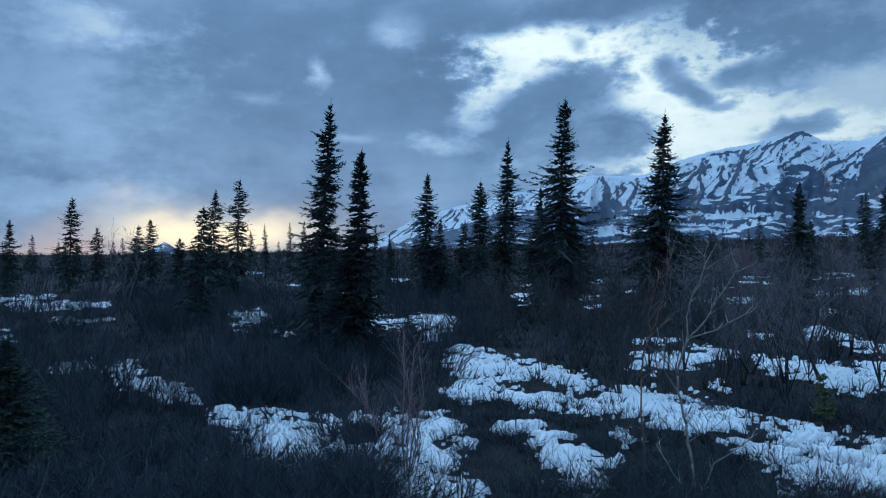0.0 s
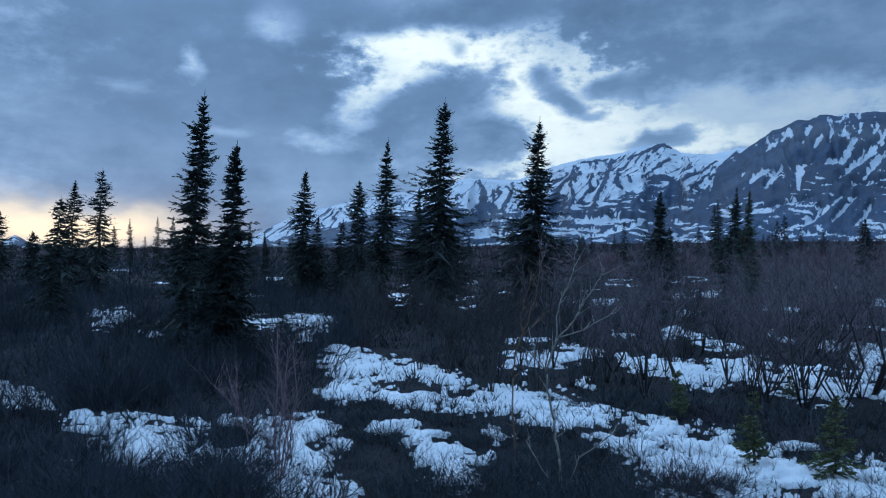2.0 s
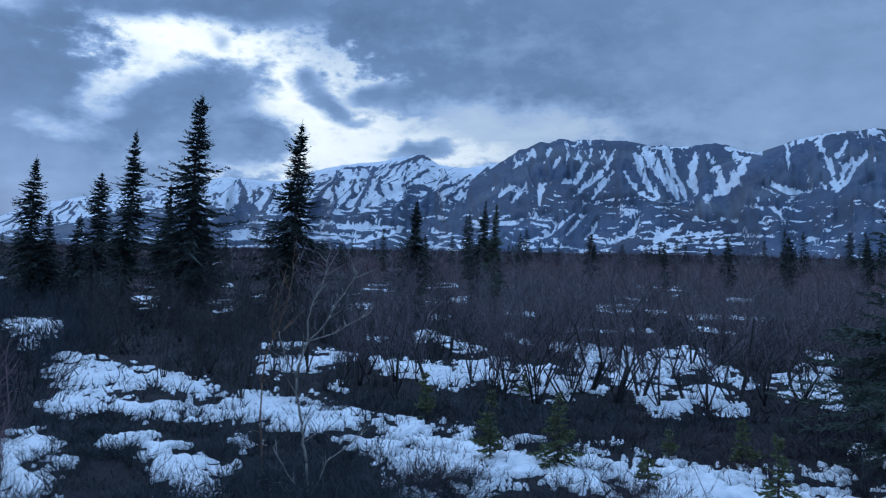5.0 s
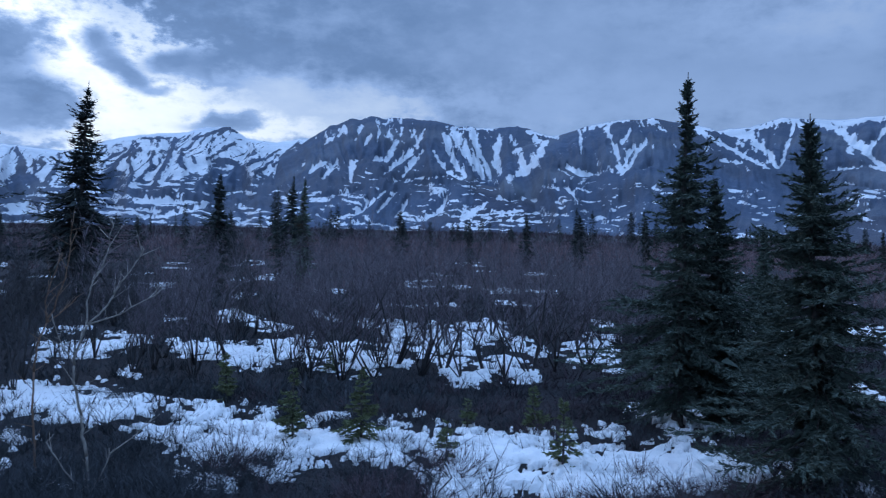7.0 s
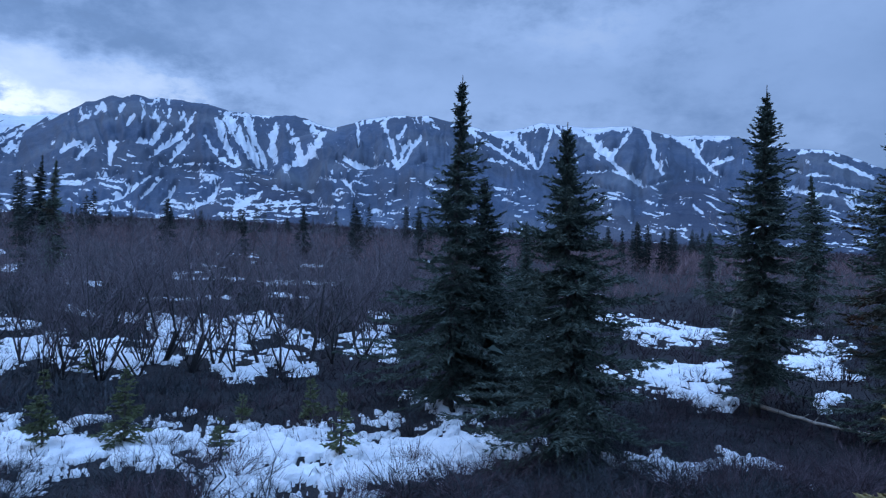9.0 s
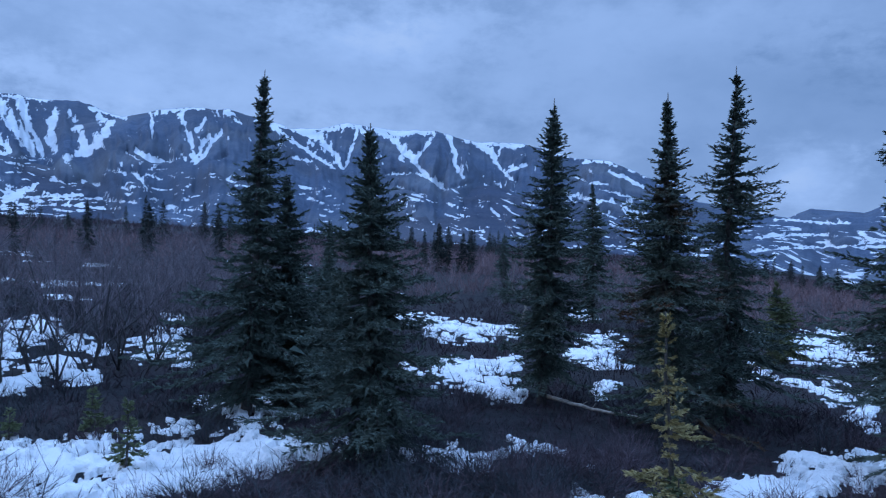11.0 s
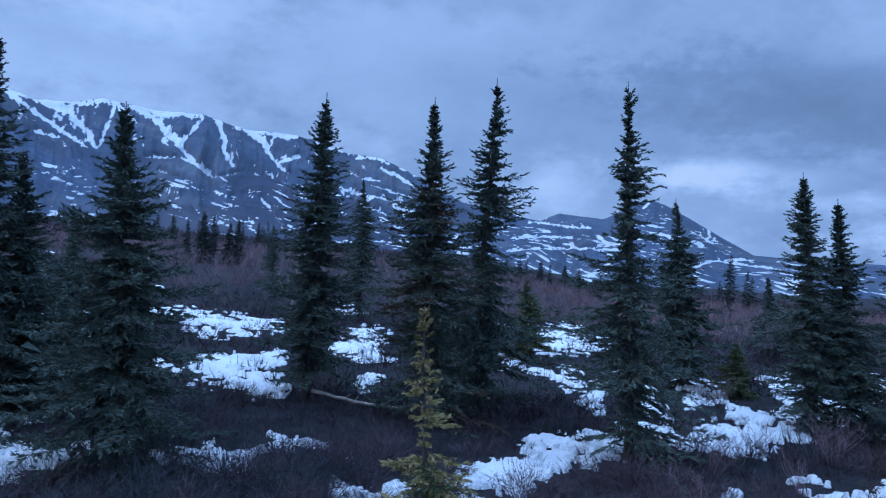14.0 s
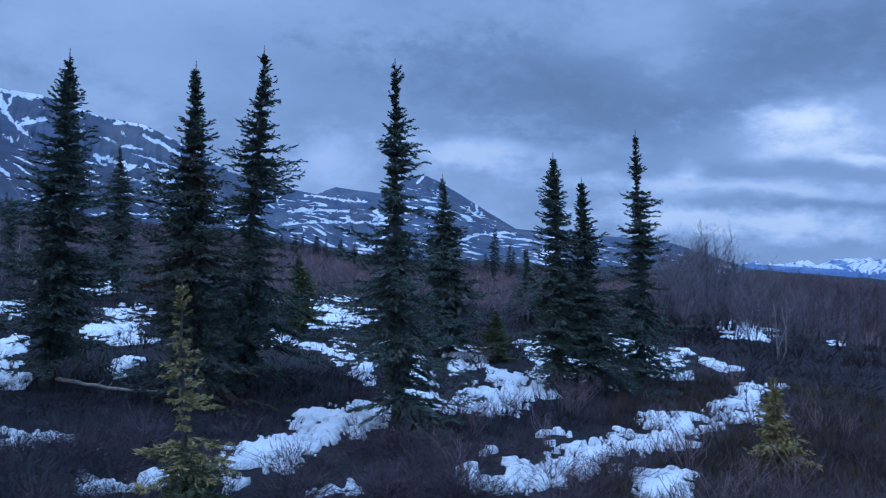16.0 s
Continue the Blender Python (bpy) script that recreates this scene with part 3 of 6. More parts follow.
drift((7.3, 9.3, 0.81), (9.3, 9.2, 0.79), (11.4, 9, 0.56), (14.3, 9.2, 0.4), (16.9, 9.3, 0.33), (18.8, 9.5, 0.16))
drift((19.6, 9.1, 0.12), (22.1, 8.9, 0.14), (24.1, 9.1, 0.22), (26.2, 9.2, 0.3), (28.3, 9, 0.21), (30, 9.2, 0.1), (32.1, 9.5, 0.11), (34.9, 9.7, 0.11))
drift((37.3, 9.1, 0.1), (37.6, 8.9, 0.09))
drift((36.5, 8, 0.07), (36.8, 7.9, 0.07))
drift((8.1, 12.3, 0.35), (9.8, 12, 0.5), (11.2, 11.3, 0.34))
drift((12.3, 11.1, 0.18), (14.8, 11.5, 0.19))
drift((18.3, 19.8, 0.91), (17.6, 17.7, 0.64))
drift((22.8, 16.2, 0.3), (23.7, 14.9, 0.26))
drift((24.2, 25.9, 1.9), (26.4, 23.4, 2.3), (28.9, 22.6, 1.9), (30.9, 23, 1.3))
drift((25.7, 16, 0.48), (27.4, 15.2, 1.1), (29.6, 14.2, 1), (31.8, 13.2, 0.37))
drift((30, 16.4, 0.32), (31.3, 16.3, 0.31))
drift((37.6, 21.6, 2), (37.3, 18.7, 1.3))
drift((35.7, 30.8, 1.4), (37.1, 30.7, 1.1))
drift((38.6, 17.2, 0.28), (39.9, 17.2, 0.28))
drift((37.9, 13.8, 0.27), (39.1, 15, 0.26))
drift((48.5, 19.4, 0.44), (49.5, 19.5, 0.45))
drift((51.9, 26.6, 3.3), (53.3, 25.8, 3.1), (54.7, 26.3, 2.8))
drift((53, 33.4, 2.3), (54.3, 32.2, 1.8))
drift((47.9, 30.2, 1.6), (48.7, 29.7, 1))
drift((50.4, 17.2, 0.35), (51.9, 16.5, 0.4), (53.6, 15.7, 0.58), (54.4, 15.5, 0.35))
drift((53.1, 17.9, 0.47), (54.1, 17.5, 0.36))
drift((55.2, 15.4, 0.42), (56, 15.2, 0.34))
drift((55.6, 14, 0.4), (56.2, 14.3, 0.3))
drift((51.9, 10.1, 0.35), (52.7, 10.6, 0.29), (54.3, 10.5, 0.39), (56.7, 10.7, 0.34), (57.8, 10.9, 0.25))
drift((50.4, 9, 0.27), (48.3, 8.7, 0.29), (46.2, 8.3, 0.24), (50, 8.4, 0.15))
drift((43, 8, 0.079), (41.1, 7.7, 0.065))
drift((37.6, 7.7, 0.07), (39.4, 7.6, 0.07))
drift((56.7, 18.1, 0.58), (57.8, 17.9, 0.47))
drift((59.4, 15.5, 0.35), (60.2, 14.6, 0.31))
drift((62.9, 16.4, 1.1), (64, 17.6, 0.81), (64.7, 15.7, 0.43))
drift((66.2, 14.2, 0.59), (66.9, 13.4, 0.53), (66.6, 12.6, 0.65), (64.7, 12.1, 0.51), (63, 11.4, 0.22))
drift((61.7, 11.9, 0.24), (62.2, 11.3, 0.19))
drift((67.5, 20.8, 1.1), (68.6, 19.6, 0.79))
drift((68.6, 16.6, 0.49), (69.9, 16.5, 0.4), (68.7, 15.3, 0.41))
drift((65.3, 14.8, 0.32), (67.5, 13.9, 0.28))
drift((75.2, 21.9, 1.7), (77.2, 18.9, 1.1), (78.7, 21.5, 1.1))
drift((80.3, 21, 0.52), (82.2, 19.3, 0.54))
drift((74.2, 14.8, 0.32), (75.4, 14.7, 0.32))
drift((70.8, 15.4, 0.28), (72.1, 15.1, 0.27))
drift((84.3, 16.4, 0.39), (83.3, 15, 0.52), (82.4, 14, 0.4))
drift((83.3, 12.7, 0.24), (84.3, 13.4, 0.63), (85.2, 13.3, 0.31))
drift((76.9, 12, 0.34), (78.2, 11.9, 0.42), (79.9, 11.8, 0.61), (78.7, 10.9, 0.49), (76.4, 10.3, 0.31), (74.1, 9.6, 0.38), (71.7, 8.9, 0.37), (69.3, 8.5, 0.25), (67.2, 8, 0.26), (65.1, 7.8, 0.13))
drift((64.5, 8.3, 0.14), (65.3, 8.1, 0.11))
drift((72.4, 9.8, 0.25), (74, 10.1, 0.21))
drift((77.9, 9, 0.21), (79.3, 8.8, 0.32), (78, 8.4, 0.17))
drift((67.5, 8.8, 0.13), (68.8, 8.7, 0.11))
drift((65.8, 9.3, 0.094), (66.4, 9.4, 0.1))
drift((69.9, 10.3, 0.13), (71.4, 10.4, 0.13))
drift((83.3, 36.2, 5.7), (83.9, 33.9, 2.7), (82.6, 40.3, 2.9))
drift((88.4, 34.5, 1), (88.7, 34.4, 1))
drift((75.5, 11, 0.18), (76.3, 11, 0.18))
drift((85.3, 16.5, 0.24), (85.7, 16.6, 0.24))
drift((45.8, 8.1, 0.17), (47.7, 8.6, 0.22), (50.1, 8.9, 0.3), (52.2, 9.3, 0.25), (54.2, 10, 0.35), (56.2, 10.7, 0.39), (57.9, 10.9, 0.25))
drift((52.3, 10.7, 0.22), (53.2, 10.5, 0.19))
drift((40.7, 8, 0.079), (42, 8, 0.065))
drift((36, 7.6, 0.08), (38.5, 7.6, 0.08))
drift((53.1, 7.4, 0.094), (55.6, 7.7, 0.086), (56.5, 7.5, 0.072))
drift((46.4, 7.5, 0.086), (47.6, 7.5, 0.072))
drift((53, 16.2, 0.46), (54.3, 15.4, 0.41))
drift((54.7, 27, 0.86), (53, 25.8, 3.1), (51.8, 22.8, 1.8))
drift((51.3, 26.5, 1), (50.6, 27, 0.85))
drift((48.3, 16.9, 0.33), (49.4, 18.8, 0.41))
drift((57.7, 12.3, 0.22), (59, 12.1, 0.26), (60.8, 12, 0.33))
drift((31.3, 10.1, 0.09), (33.1, 9.7, 0.11), (35.5, 9.7, 0.08))
drift((31, 16.8, 0.53), (30.4, 15.8, 0.35))

drift((7.4, 9.1, 0.68), (9.3, 9.1, 0.6), (11.4, 9.2, 0.41), (14.3, 9.2, 0.38), (17.7, 9.3, 0.27))
drift((8.1, 12.4, 0.32), (9.8, 12.0, 0.41), (11.4, 11.4, 0.74))
drift((11.9, 11.1, 0.16), (15.6, 11.6, 0.26))
drift((22.0, 9.1, 0.21), (24.9, 9.1, 0.31), (28.7, 8.8, 0.3), (31.3, 9.4, 0.16), (35.2, 9.6, 0.11))
drift((10.6, 9.1, 0.43), (14.9, 9.2, 0.35), (19.3, 9.5, 0.27))
drift((51.5, 10.4, 0.21), (53.1, 10.1, 0.35), (55.5, 10.4, 0.54), (57.8, 11.0, 0.28))
drift((81.1, 13.8, 0.17), (82.3, 13.2, 0.2))
drift((58.9, 13.4, 0.26), (61.1, 13.1, 0.25))
drift((77.3, 16.9, 0.42), (79.3, 16.9, 0.34))
drift((57.2, 16.8, 0.41), (56, 16, 0.37))
drift((62.2, 14.6, 0.37), (63.5, 15.2, 0.4))
drift((63.7, 13.1, 0.3), (65.5, 12.9, 0.34))
drift((74.1, 24.6, 1.1), (75.8, 23.2, 0.95))
drift((70.7, 17.1, 0.43), (73.2, 16.7, 0.49), (74.9, 16.7, 0.41))
drift((68.7, 22.5, 0.89), (70.9, 21.5, 0.68))
drift((68, 13.5, 0.27), (70.1, 13.3, 0.26))
_rng = np.random.default_rng(31)
for _ in range(60):
    a_, r_ = _rng.uniform(-62, 22), _rng.uniform(22, 70)
    l_ = _rng.uniform(0.6, 2.4) / r_ * 57.3
    drift((a_, r_, 0.10 + 0.012 * r_), (a_ + l_, r_ * _rng.uniform(0.95, 1.05), 0.10 + 0.010 * r_))


def snow_parts(x, y):
    """How much snow lies at a place: above 0.5 it covers the ground."""
    x, y = np.asarray(x, float), np.asarray(y, float)
    shape = x.shape
    x, y = x.ravel(), y.ravel()
    az, r = np.degrees(np.arctan2(x, y)), np.hypot(x, y)
    best = np.zeros_like(r)
    u, v = np.radians(az) * 22, np.log(np.maximum(r, 1.0)) * 22
    sway = [fbm(u / 0.8 + k, v / 0.8, 3, 33 + k, 0.6) - 0.5 for k in (0, 7)]
    for line in DRIFTS:
        near = np.nonzero((az > line[:, 0].min() - 3) & (az < line[:, 0].max() + 3))[0]
        if not len(near):
            continue
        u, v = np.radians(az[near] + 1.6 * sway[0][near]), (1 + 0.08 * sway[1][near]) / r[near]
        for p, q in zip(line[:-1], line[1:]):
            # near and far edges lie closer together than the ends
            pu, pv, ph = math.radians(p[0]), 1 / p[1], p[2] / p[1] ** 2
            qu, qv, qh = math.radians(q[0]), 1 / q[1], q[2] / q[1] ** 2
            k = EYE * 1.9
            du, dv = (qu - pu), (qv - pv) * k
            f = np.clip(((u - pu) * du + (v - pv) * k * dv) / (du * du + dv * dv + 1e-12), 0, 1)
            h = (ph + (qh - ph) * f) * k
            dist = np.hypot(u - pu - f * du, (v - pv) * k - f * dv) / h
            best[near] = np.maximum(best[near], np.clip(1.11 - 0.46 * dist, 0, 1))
    # clumps grow with distance, alike in all directions
    u, v = np.radians(az) * 22, np.log(np.maximum(r, 1.0)) * 22
    n = 1.3 * (fbm(u / 1.5 + 50, v / 1.5, 3, 40) - 0.5) + 2.2 * (fbm(u / 0.62 + 90, v / 0.62, 4, 47, 0.65) - 0.5) + 2.1 * (fbm(u / 0.2 + 20, v / 0.2, 2, 49) - 0.5)
    holes = np.clip(fbm(u / 0.34 + 90, v / 0.34, 2, 71) - 0.58, 0, 1) * 3.0
    n = (n - holes) * np.clip(best / 0.35, 0, 1) * (1 - 0.45 * np.clip((best - 0.75) / 0.25, 0, 1))
    return best.reshape(shape), (best + np.where(best > 0, n, -0.5)).reshape(shape)


def snow_cover(x, y):
    return snow_parts(x, y)[1]


def build_snow():
    az = np.arange(-82, 96, 0.14)
    r = np.geomspace(6.0, 150, 520)
    A, Rr = np.meshgrid(az, r)
    x, y = polar(A, Rr)
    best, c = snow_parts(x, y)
    rise = np.clip((c - 0.40) / 0.30, 0, 1)
    rise = rise * rise * (3 - 2 * rise)
    lumps = 0.09 * (fbm(x / 0.42, y / 0.42, 3, 61) - 0.5) + 0.10 * (0.5 - np.abs(2 * fbm(x / 0.26 + 9, y / 0.26, 3, 63, 0.6) - 1))
    z = lay(x, y) - 0.07 + rise * (0.085 + 0.04 * best + 0.8 * lumps)
    na = len(az)
    keep = np.maximum(np.maximum(c[:-1, :-1], c[1:, :-1]), np.maximum(c[:-1, 1:], c[1:, 1:])) > 0.39
    i, j = np.nonzero(keep)
    a, b, cc, d = i * na + j, i * na + j + 1, (i + 1) * na + j + 1, (i + 1) * na + j
    t = np.concatenate([np.stack([a, cc, b], 1), np.stack([a, d, cc], 1)])
    used, inv = np.unique(t, return_inverse=True)
    v = np.stack([x, y, z], -1).reshape(-1, 3)[used]
    ob = new("snow", tri_mesh("snow", v, inv.reshape(-1, 3), SNOW, True))
    tagged(ob, "patches of old granular melting snow among shrubs", "snow", kind="stuff")


build_snow()


# ---------------------------------------------------------------- mountains
GULLIES, RIBS = [], []


def gully(*line):
    """A run of snow on the mountains: azimuth, elevation and half width along it."""
    GULLIES.append(np.array(line, float))


def rib(*line):
    """A rock rib bare of snow."""
    RIBS.append(np.array(line, float))


gully((-8.02, 9.24, 0.13), (-8.75, 7.96, 0.22), (-9.39, 7.31, 0.3), (-10.26, 6.65, 0.22), (-11.12, 5.99, 0.13))
gully((-8.31, 7.53, 0.17), (-9.04, 6.67, 0.26), (-9.73, 5.8, 0.17))
gully((-10.05, 8.36, 0.13), (-10.48, 7.72, 0.26), (-10.91, 7.07, 0.3), (-11.99, 7.05, 0.17))
gully((-12.85, 7.03, 0.13), (-13.5, 6.81, 0.35), (-13.62, 5.95, 0.22), (-13.7, 5.22, 0.13))
gully((-15.42, 6.76, 0.13), (-16.26, 6.31, 0.22), (-16.77, 5.88, 0.13))
gully((-14.69, 6.65, 0.13), (-15.41, 5.91, 0.17), (-15.75, 5.39, 0.09))
gully((-17.11, 6.8, 0.09), (-17.32, 6.07, 0.13))
gully((-12.22, 8.75, 0.17), (-12.64, 7.89, 0.09))
gully((-14.16, 9.12, 0.22), (-14.58, 8.48, 0.13))
gully((-12.87, 9.28, 0.17), (-13.38, 8.3, 0.09))
gully((-11.49, 8.97, 0.13), (-11.66, 8.33, 0.09))
gully((-10.71, 9.2, 0.13), (-10.88, 8.56, 0.09))
gully((-15.01, 8.46, 0.13), (-15.64, 7.94, 0.09))
gully((-9.76, 9.18, 0.13), (-9.92, 8.58, 0.09))
gully((-8.84, 9.1, 0.13), (-9.06, 8.59, 0.09))
gully((-7.44, 7.76, 0.13), (-7, 7.12, 0.17), (-6.34, 6.27, 0.17), (-5.24, 5.63, 0.17))
gully((-6.36, 8.62, 0.35), (-6.13, 7.68, 0.35), (-5.56, 6.7, 0.39), (-4.94, 5.84, 0.26))
gully((-5.71, 8.79, 0.48), (-4.83, 7.69, 0.48), (-4.08, 6.71, 0.48), (-3.46, 5.85, 0.3))
gully((-4.27, 8.8, 0.44), (-3.91, 7.78, 0.3), (-3.29, 6.49, 0.22), (-2.94, 5.63, 0.17))
gully((-2.23, 8.54, 0.3), (-2.52, 7.78, 0.35), (-2.43, 6.71, 0.39), (-2.16, 5.85, 0.22))
gully((-1.36, 8.62, 0.17), (-0.79, 7.56, 0.26), (-0.48, 6.7, 0.35), (-0.18, 6.06, 0.22))
gully((0.36, 8.52, 0.26), (1.09, 7.97, 0.39), (0.59, 7.12, 0.48), (-0.05, 6.19, 0.39), (-1.47, 5.63, 0.3))
gully((-5.93, 9.18, 0.17), (-3.75, 9.18, 0.13), (-2.45, 9.14, 0.09))
gully((-0.29, 8.91, 0.13), (2.07, 8.55, 0.22))
gully((-10.68, 5.23, 0.09), (-8.95, 5.51, 0.09), (-7.2, 5.61, 0.09), (-5.9, 5.84, 0.09))
gully((-11.12, 5.65, 0.09), (-10.25, 5.45, 0.09), (-8.51, 5.08, 0.09), (-6.33, 5.1, 0.09))
gully((-12.4, 3.39, 0.13), (-11.54, 4.27, 0.17), (-11.02, 4.7, 0.13))
gully((-11.61, 2.88, 0.09), (-10.67, 4.06, 0.13), (-10.15, 4.5, 0.09))
gully((-14.53, 2.5, 0.17), (-12.82, 2.95, 0.13), (-12.31, 3.82, 0.13))
gully((-15.82, 3.98, 0.09), (-14.12, 4.31, 0.09), (-12.83, 4.59, 0.09))
gully((-8.49, 2.26, 0.13), (-7.4, 2.66, 0.17), (-6.75, 3.23, 0.26), (-6.32, 4.11, 0.17))
gully((-5.09, 2.38, 0.22), (-4.57, 2.82, 0.39), (-3.7, 3.25, 0.22), (-3.19, 3.69, 0.13))
gully((-2.41, 3.91, 0.13), (-0.89, 3.83, 0.13))
gully((-0.46, 3.91, 0.17), (0.61, 3.83, 0.09))
gully((1.68, 4, 0.13), (2.75, 3.48, 0.09))
gully((-5.87, 2.59, 0.09), (-3.7, 2.69, 0.09), (-1.53, 2.96, 0.17), (-0.46, 3.05, 0.13))
gully((-3.7, 2.43, 0.09), (-1.53, 2.7, 0.09), (0.62, 2.84, 0.09), (2.97, 2.75, 0.09))
gully((-6.3, 1.89, 0.09), (-4.13, 2.21, 0.09), (-1.53, 2.27, 0.09), (1.05, 2.15, 0.09))
gully((-16.24, 2.69, 0.09), (-15.39, 2.27, 0.09))
gully((-14.96, 1.85, 0.09), (-12.82, 2, 0.09), (-10.22, 1.86, 0.09))
gully((-10.23, 2.64, 0.13), (-9.58, 3.34, 0.13), (-9.28, 4.08, 0.09))
gully((2.3, 6.26, 0.13), (3.15, 5.82, 0.09))
gully((2.74, 4.98, 0.17), (3.25, 4.55, 0.13), (3.59, 3.99, 0.09))
gully((1.03, 4.98, 0.09), (2.31, 4.76, 0.13))
gully((-36.72, 2.31, 0.17), (-35.07, 2.52, 0.17), (-34.04, 2.09, 0.13))
gully((-37.2, 1.62, 0.13), (-35.73, 1.85, 0.13), (-34.21, 1.78, 0.13))
gully((-30.88, 2.97, 0.13), (-29.04, 2.82, 0.13), (-27.54, 2.66, 0.13))
gully((-28.67, 2.23, 0.17), (-27.15, 2.35, 0.22), (-25.62, 2.79, 0.17), (-24.44, 3.07, 0.13))
gully((-29.05, 3.42, 0.22), (-27.16, 3.4, 0.22), (-24.84, 3.47, 0.13))
gully((-31.23, 1.57, 0.09), (-29.4, 1.41, 0.09))
gully((-22.03, 1.74, 0.17), (-21.23, 2.18, 0.13))
gully((-20, 2.2, 0.17), (-19.58, 1.78, 0.13))
gully((-22.86, 3.94, 0.13), (-21.65, 4.14, 0.09))
gully((3.79, 8.75, 0.09), (3.93, 8.02, 0.13), (3.91, 7.27, 0.09))
gully((5.84, 9.13, 0.3), (6.28, 8.16, 0.26), (6.65, 7.13, 0.26), (6.8, 6.08, 0.3))
gully((4.93, 9.2, 0.13), (5.75, 9.37, 0.13), (7.42, 9.64, 0.13))
gully((7.52, 8.98, 0.17), (6.96, 8.11, 0.22))
gully((8.72, 8.29, 0.17), (7.98, 7.41, 0.17), (7.5, 6.54, 0.17), (6.97, 6.01, 0.22))
gully((7.8, 7.82, 0.13), (7.36, 7.29, 0.17), (7.08, 6.52, 0.17))
gully((5.82, 6.67, 0.09), (6.26, 6.06, 0.13))
gully((2.95, 6.38, 0.13), (3.98, 5.94, 0.26), (5.01, 5.91, 0.17), (5.84, 6.12, 0.09))
gully((9.55, 9.09, 0.09), (10.07, 8.77, 0.09))
gully((8.36, 6.16, 0.09), (8.98, 6.48, 0.13))
gully((13.92, 6.59, 0.13), (15.31, 6.42, 0.13))
gully((11.91, 9.07, 0.26), (12.79, 8.47, 0.22), (14.33, 7.46, 0.17), (16.1, 6.45, 0.13), (17.2, 5.84, 0.09))
gully((13.87, 8.6, 0.26), (15.83, 8.24, 0.44), (16.86, 7.24, 0.35), (17.5, 6.15, 0.26))
gully((12.78, 8.81, 0.17), (15.17, 8.64, 0.22), (17.34, 8.8, 0.17))
gully((18.65, 8.75, 0.13), (18.25, 7.45, 0.17), (17.97, 6.5, 0.13), (17.63, 6.06, 0.13))
gully((18.42, 9.25, 0.22), (19.17, 8.67, 0.22), (20.06, 7.97, 0.13))
gully((19.95, 9.03, 0.17), (21.05, 8.5, 0.39), (22.15, 7.79, 0.39), (23.05, 6.83, 0.26), (24.15, 5.77, 0.17), (25.25, 4.93, 0.13))
gully((24.51, 8.46, 0.17), (23.76, 7.69, 0.17), (23.13, 6.83, 0.13))
gully((25.79, 8.77, 0.3), (26.12, 7.72, 0.26), (26.28, 6.66, 0.26), (26.85, 5.72, 0.17))
gully((21.26, 8.8, 0.17), (22.99, 8.83, 0.13), (24.71, 9.02, 0.13), (26.43, 8.77, 0.17))
gully((26.65, 8.65, 0.22), (27.72, 8.15, 0.3), (29.01, 7.52, 0.3), (29.53, 6.68, 0.22), (30.18, 5.96, 0.22), (30.94, 5.5, 0.13))
gully((29.75, 7.94, 0.17), (29.44, 7.1, 0.13))
gully((30.78, 6.68, 0.13), (30.29, 6.26, 0.22), (31.73, 6.68, 0.13))
gully((28.57, 8.11, 0.17), (30.24, 8.31, 0.13), (31.9, 8.1, 0.13))
gully((35.96, 6.82, 0.13), (37.14, 6.93, 0.09), (38.38, 6.55, 0.09))
gully((20.91, 5.71, 0.09), (23.07, 5.93, 0.09), (24.81, 5.44, 0.13))
gully((25.69, 4.72, 0.09), (27.38, 5.18, 0.09))
gully((21.8, 4.87, 0.09), (23.98, 4.26, 0.09))
gully((29.12, 3.28, 0.13), (29.89, 2.65, 0.09))
gully((22.72, 2.72, 0.13), (23.36, 3.09, 0.09))
gully((27.47, 1.62, 0.09), (28.74, 1.56, 0.13))
gully((13.65, 0.53, 0.09), (17.12, 0.93, 0.09))
gully((35.2, 5.84, 0.13), (36.39, 5.51, 0.13), (37.95, 5.34, 0.09))
gully((37.93, 6.23, 0.13), (39.47, 5.61, 0.13), (40.61, 5, 0.13))
gully((35.63, 4.6, 0.13), (37.6, 4.2, 0.13), (39.52, 3.79, 0.09))
gully((37.19, 5.01, 0.09), (39.5, 4.4, 0.09), (41.01, 4.12, 0.09))
gully((36.45, 3.37, 0.13), (38.01, 3.18, 0.13))
gully((39.54, 3.19, 0.17), (40.67, 2.79, 0.13))
gully((37.3, 0.7, 0.09), (40.35, 0.65, 0.09))
gully((47.96, 0.54, 0.09), (50.46, 0.9, 0.09), (53.87, 1.11, 0.09), (55.58, 1.39, 0.09))
gully((49.51, 2.77, 0.09), (52.07, 2.64, 0.09), (54.22, 2.6, 0.09))
gully((48.32, 1.54, 0.09), (50.41, 1.76, 0.09), (52.97, 1.83, 0.09))
gully((58.43, 4.85, 0.13), (58.02, 4.31, 0.09))
gully((48.64, 3.35, 0.09), (50.33, 3.21, 0.09))
gully((62.05, 2.46, 0.09), (62.96, 1.86, 0.09))
gully((61.74, 0.27, 0.13), (63.03, 0.69, 0.09), (65.18, 0.9, 0.09))
gully((63.9, 0.61, 0.09), (66.94, 0.35, 0.09))
gully((36.59, 3.62, 0.13), (37.31, 4.08, 0.13), (34.74, 4.62, 0.17), (35.49, 3.91, 0.17))
gully((37.86, 4.14, 0.09), (39.76, 3.9, 0.09))
rib((-36.42, 6.45, 0.09), (-36.08, 5.5, 0.24), (-36.24, 4.37, 0.38), (-36.33, 3.46, 0.24))
rib((-33.89, 5.75, 0.09), (-34.33, 4.77, 0.14), (-34.74, 4.18, 0.09))
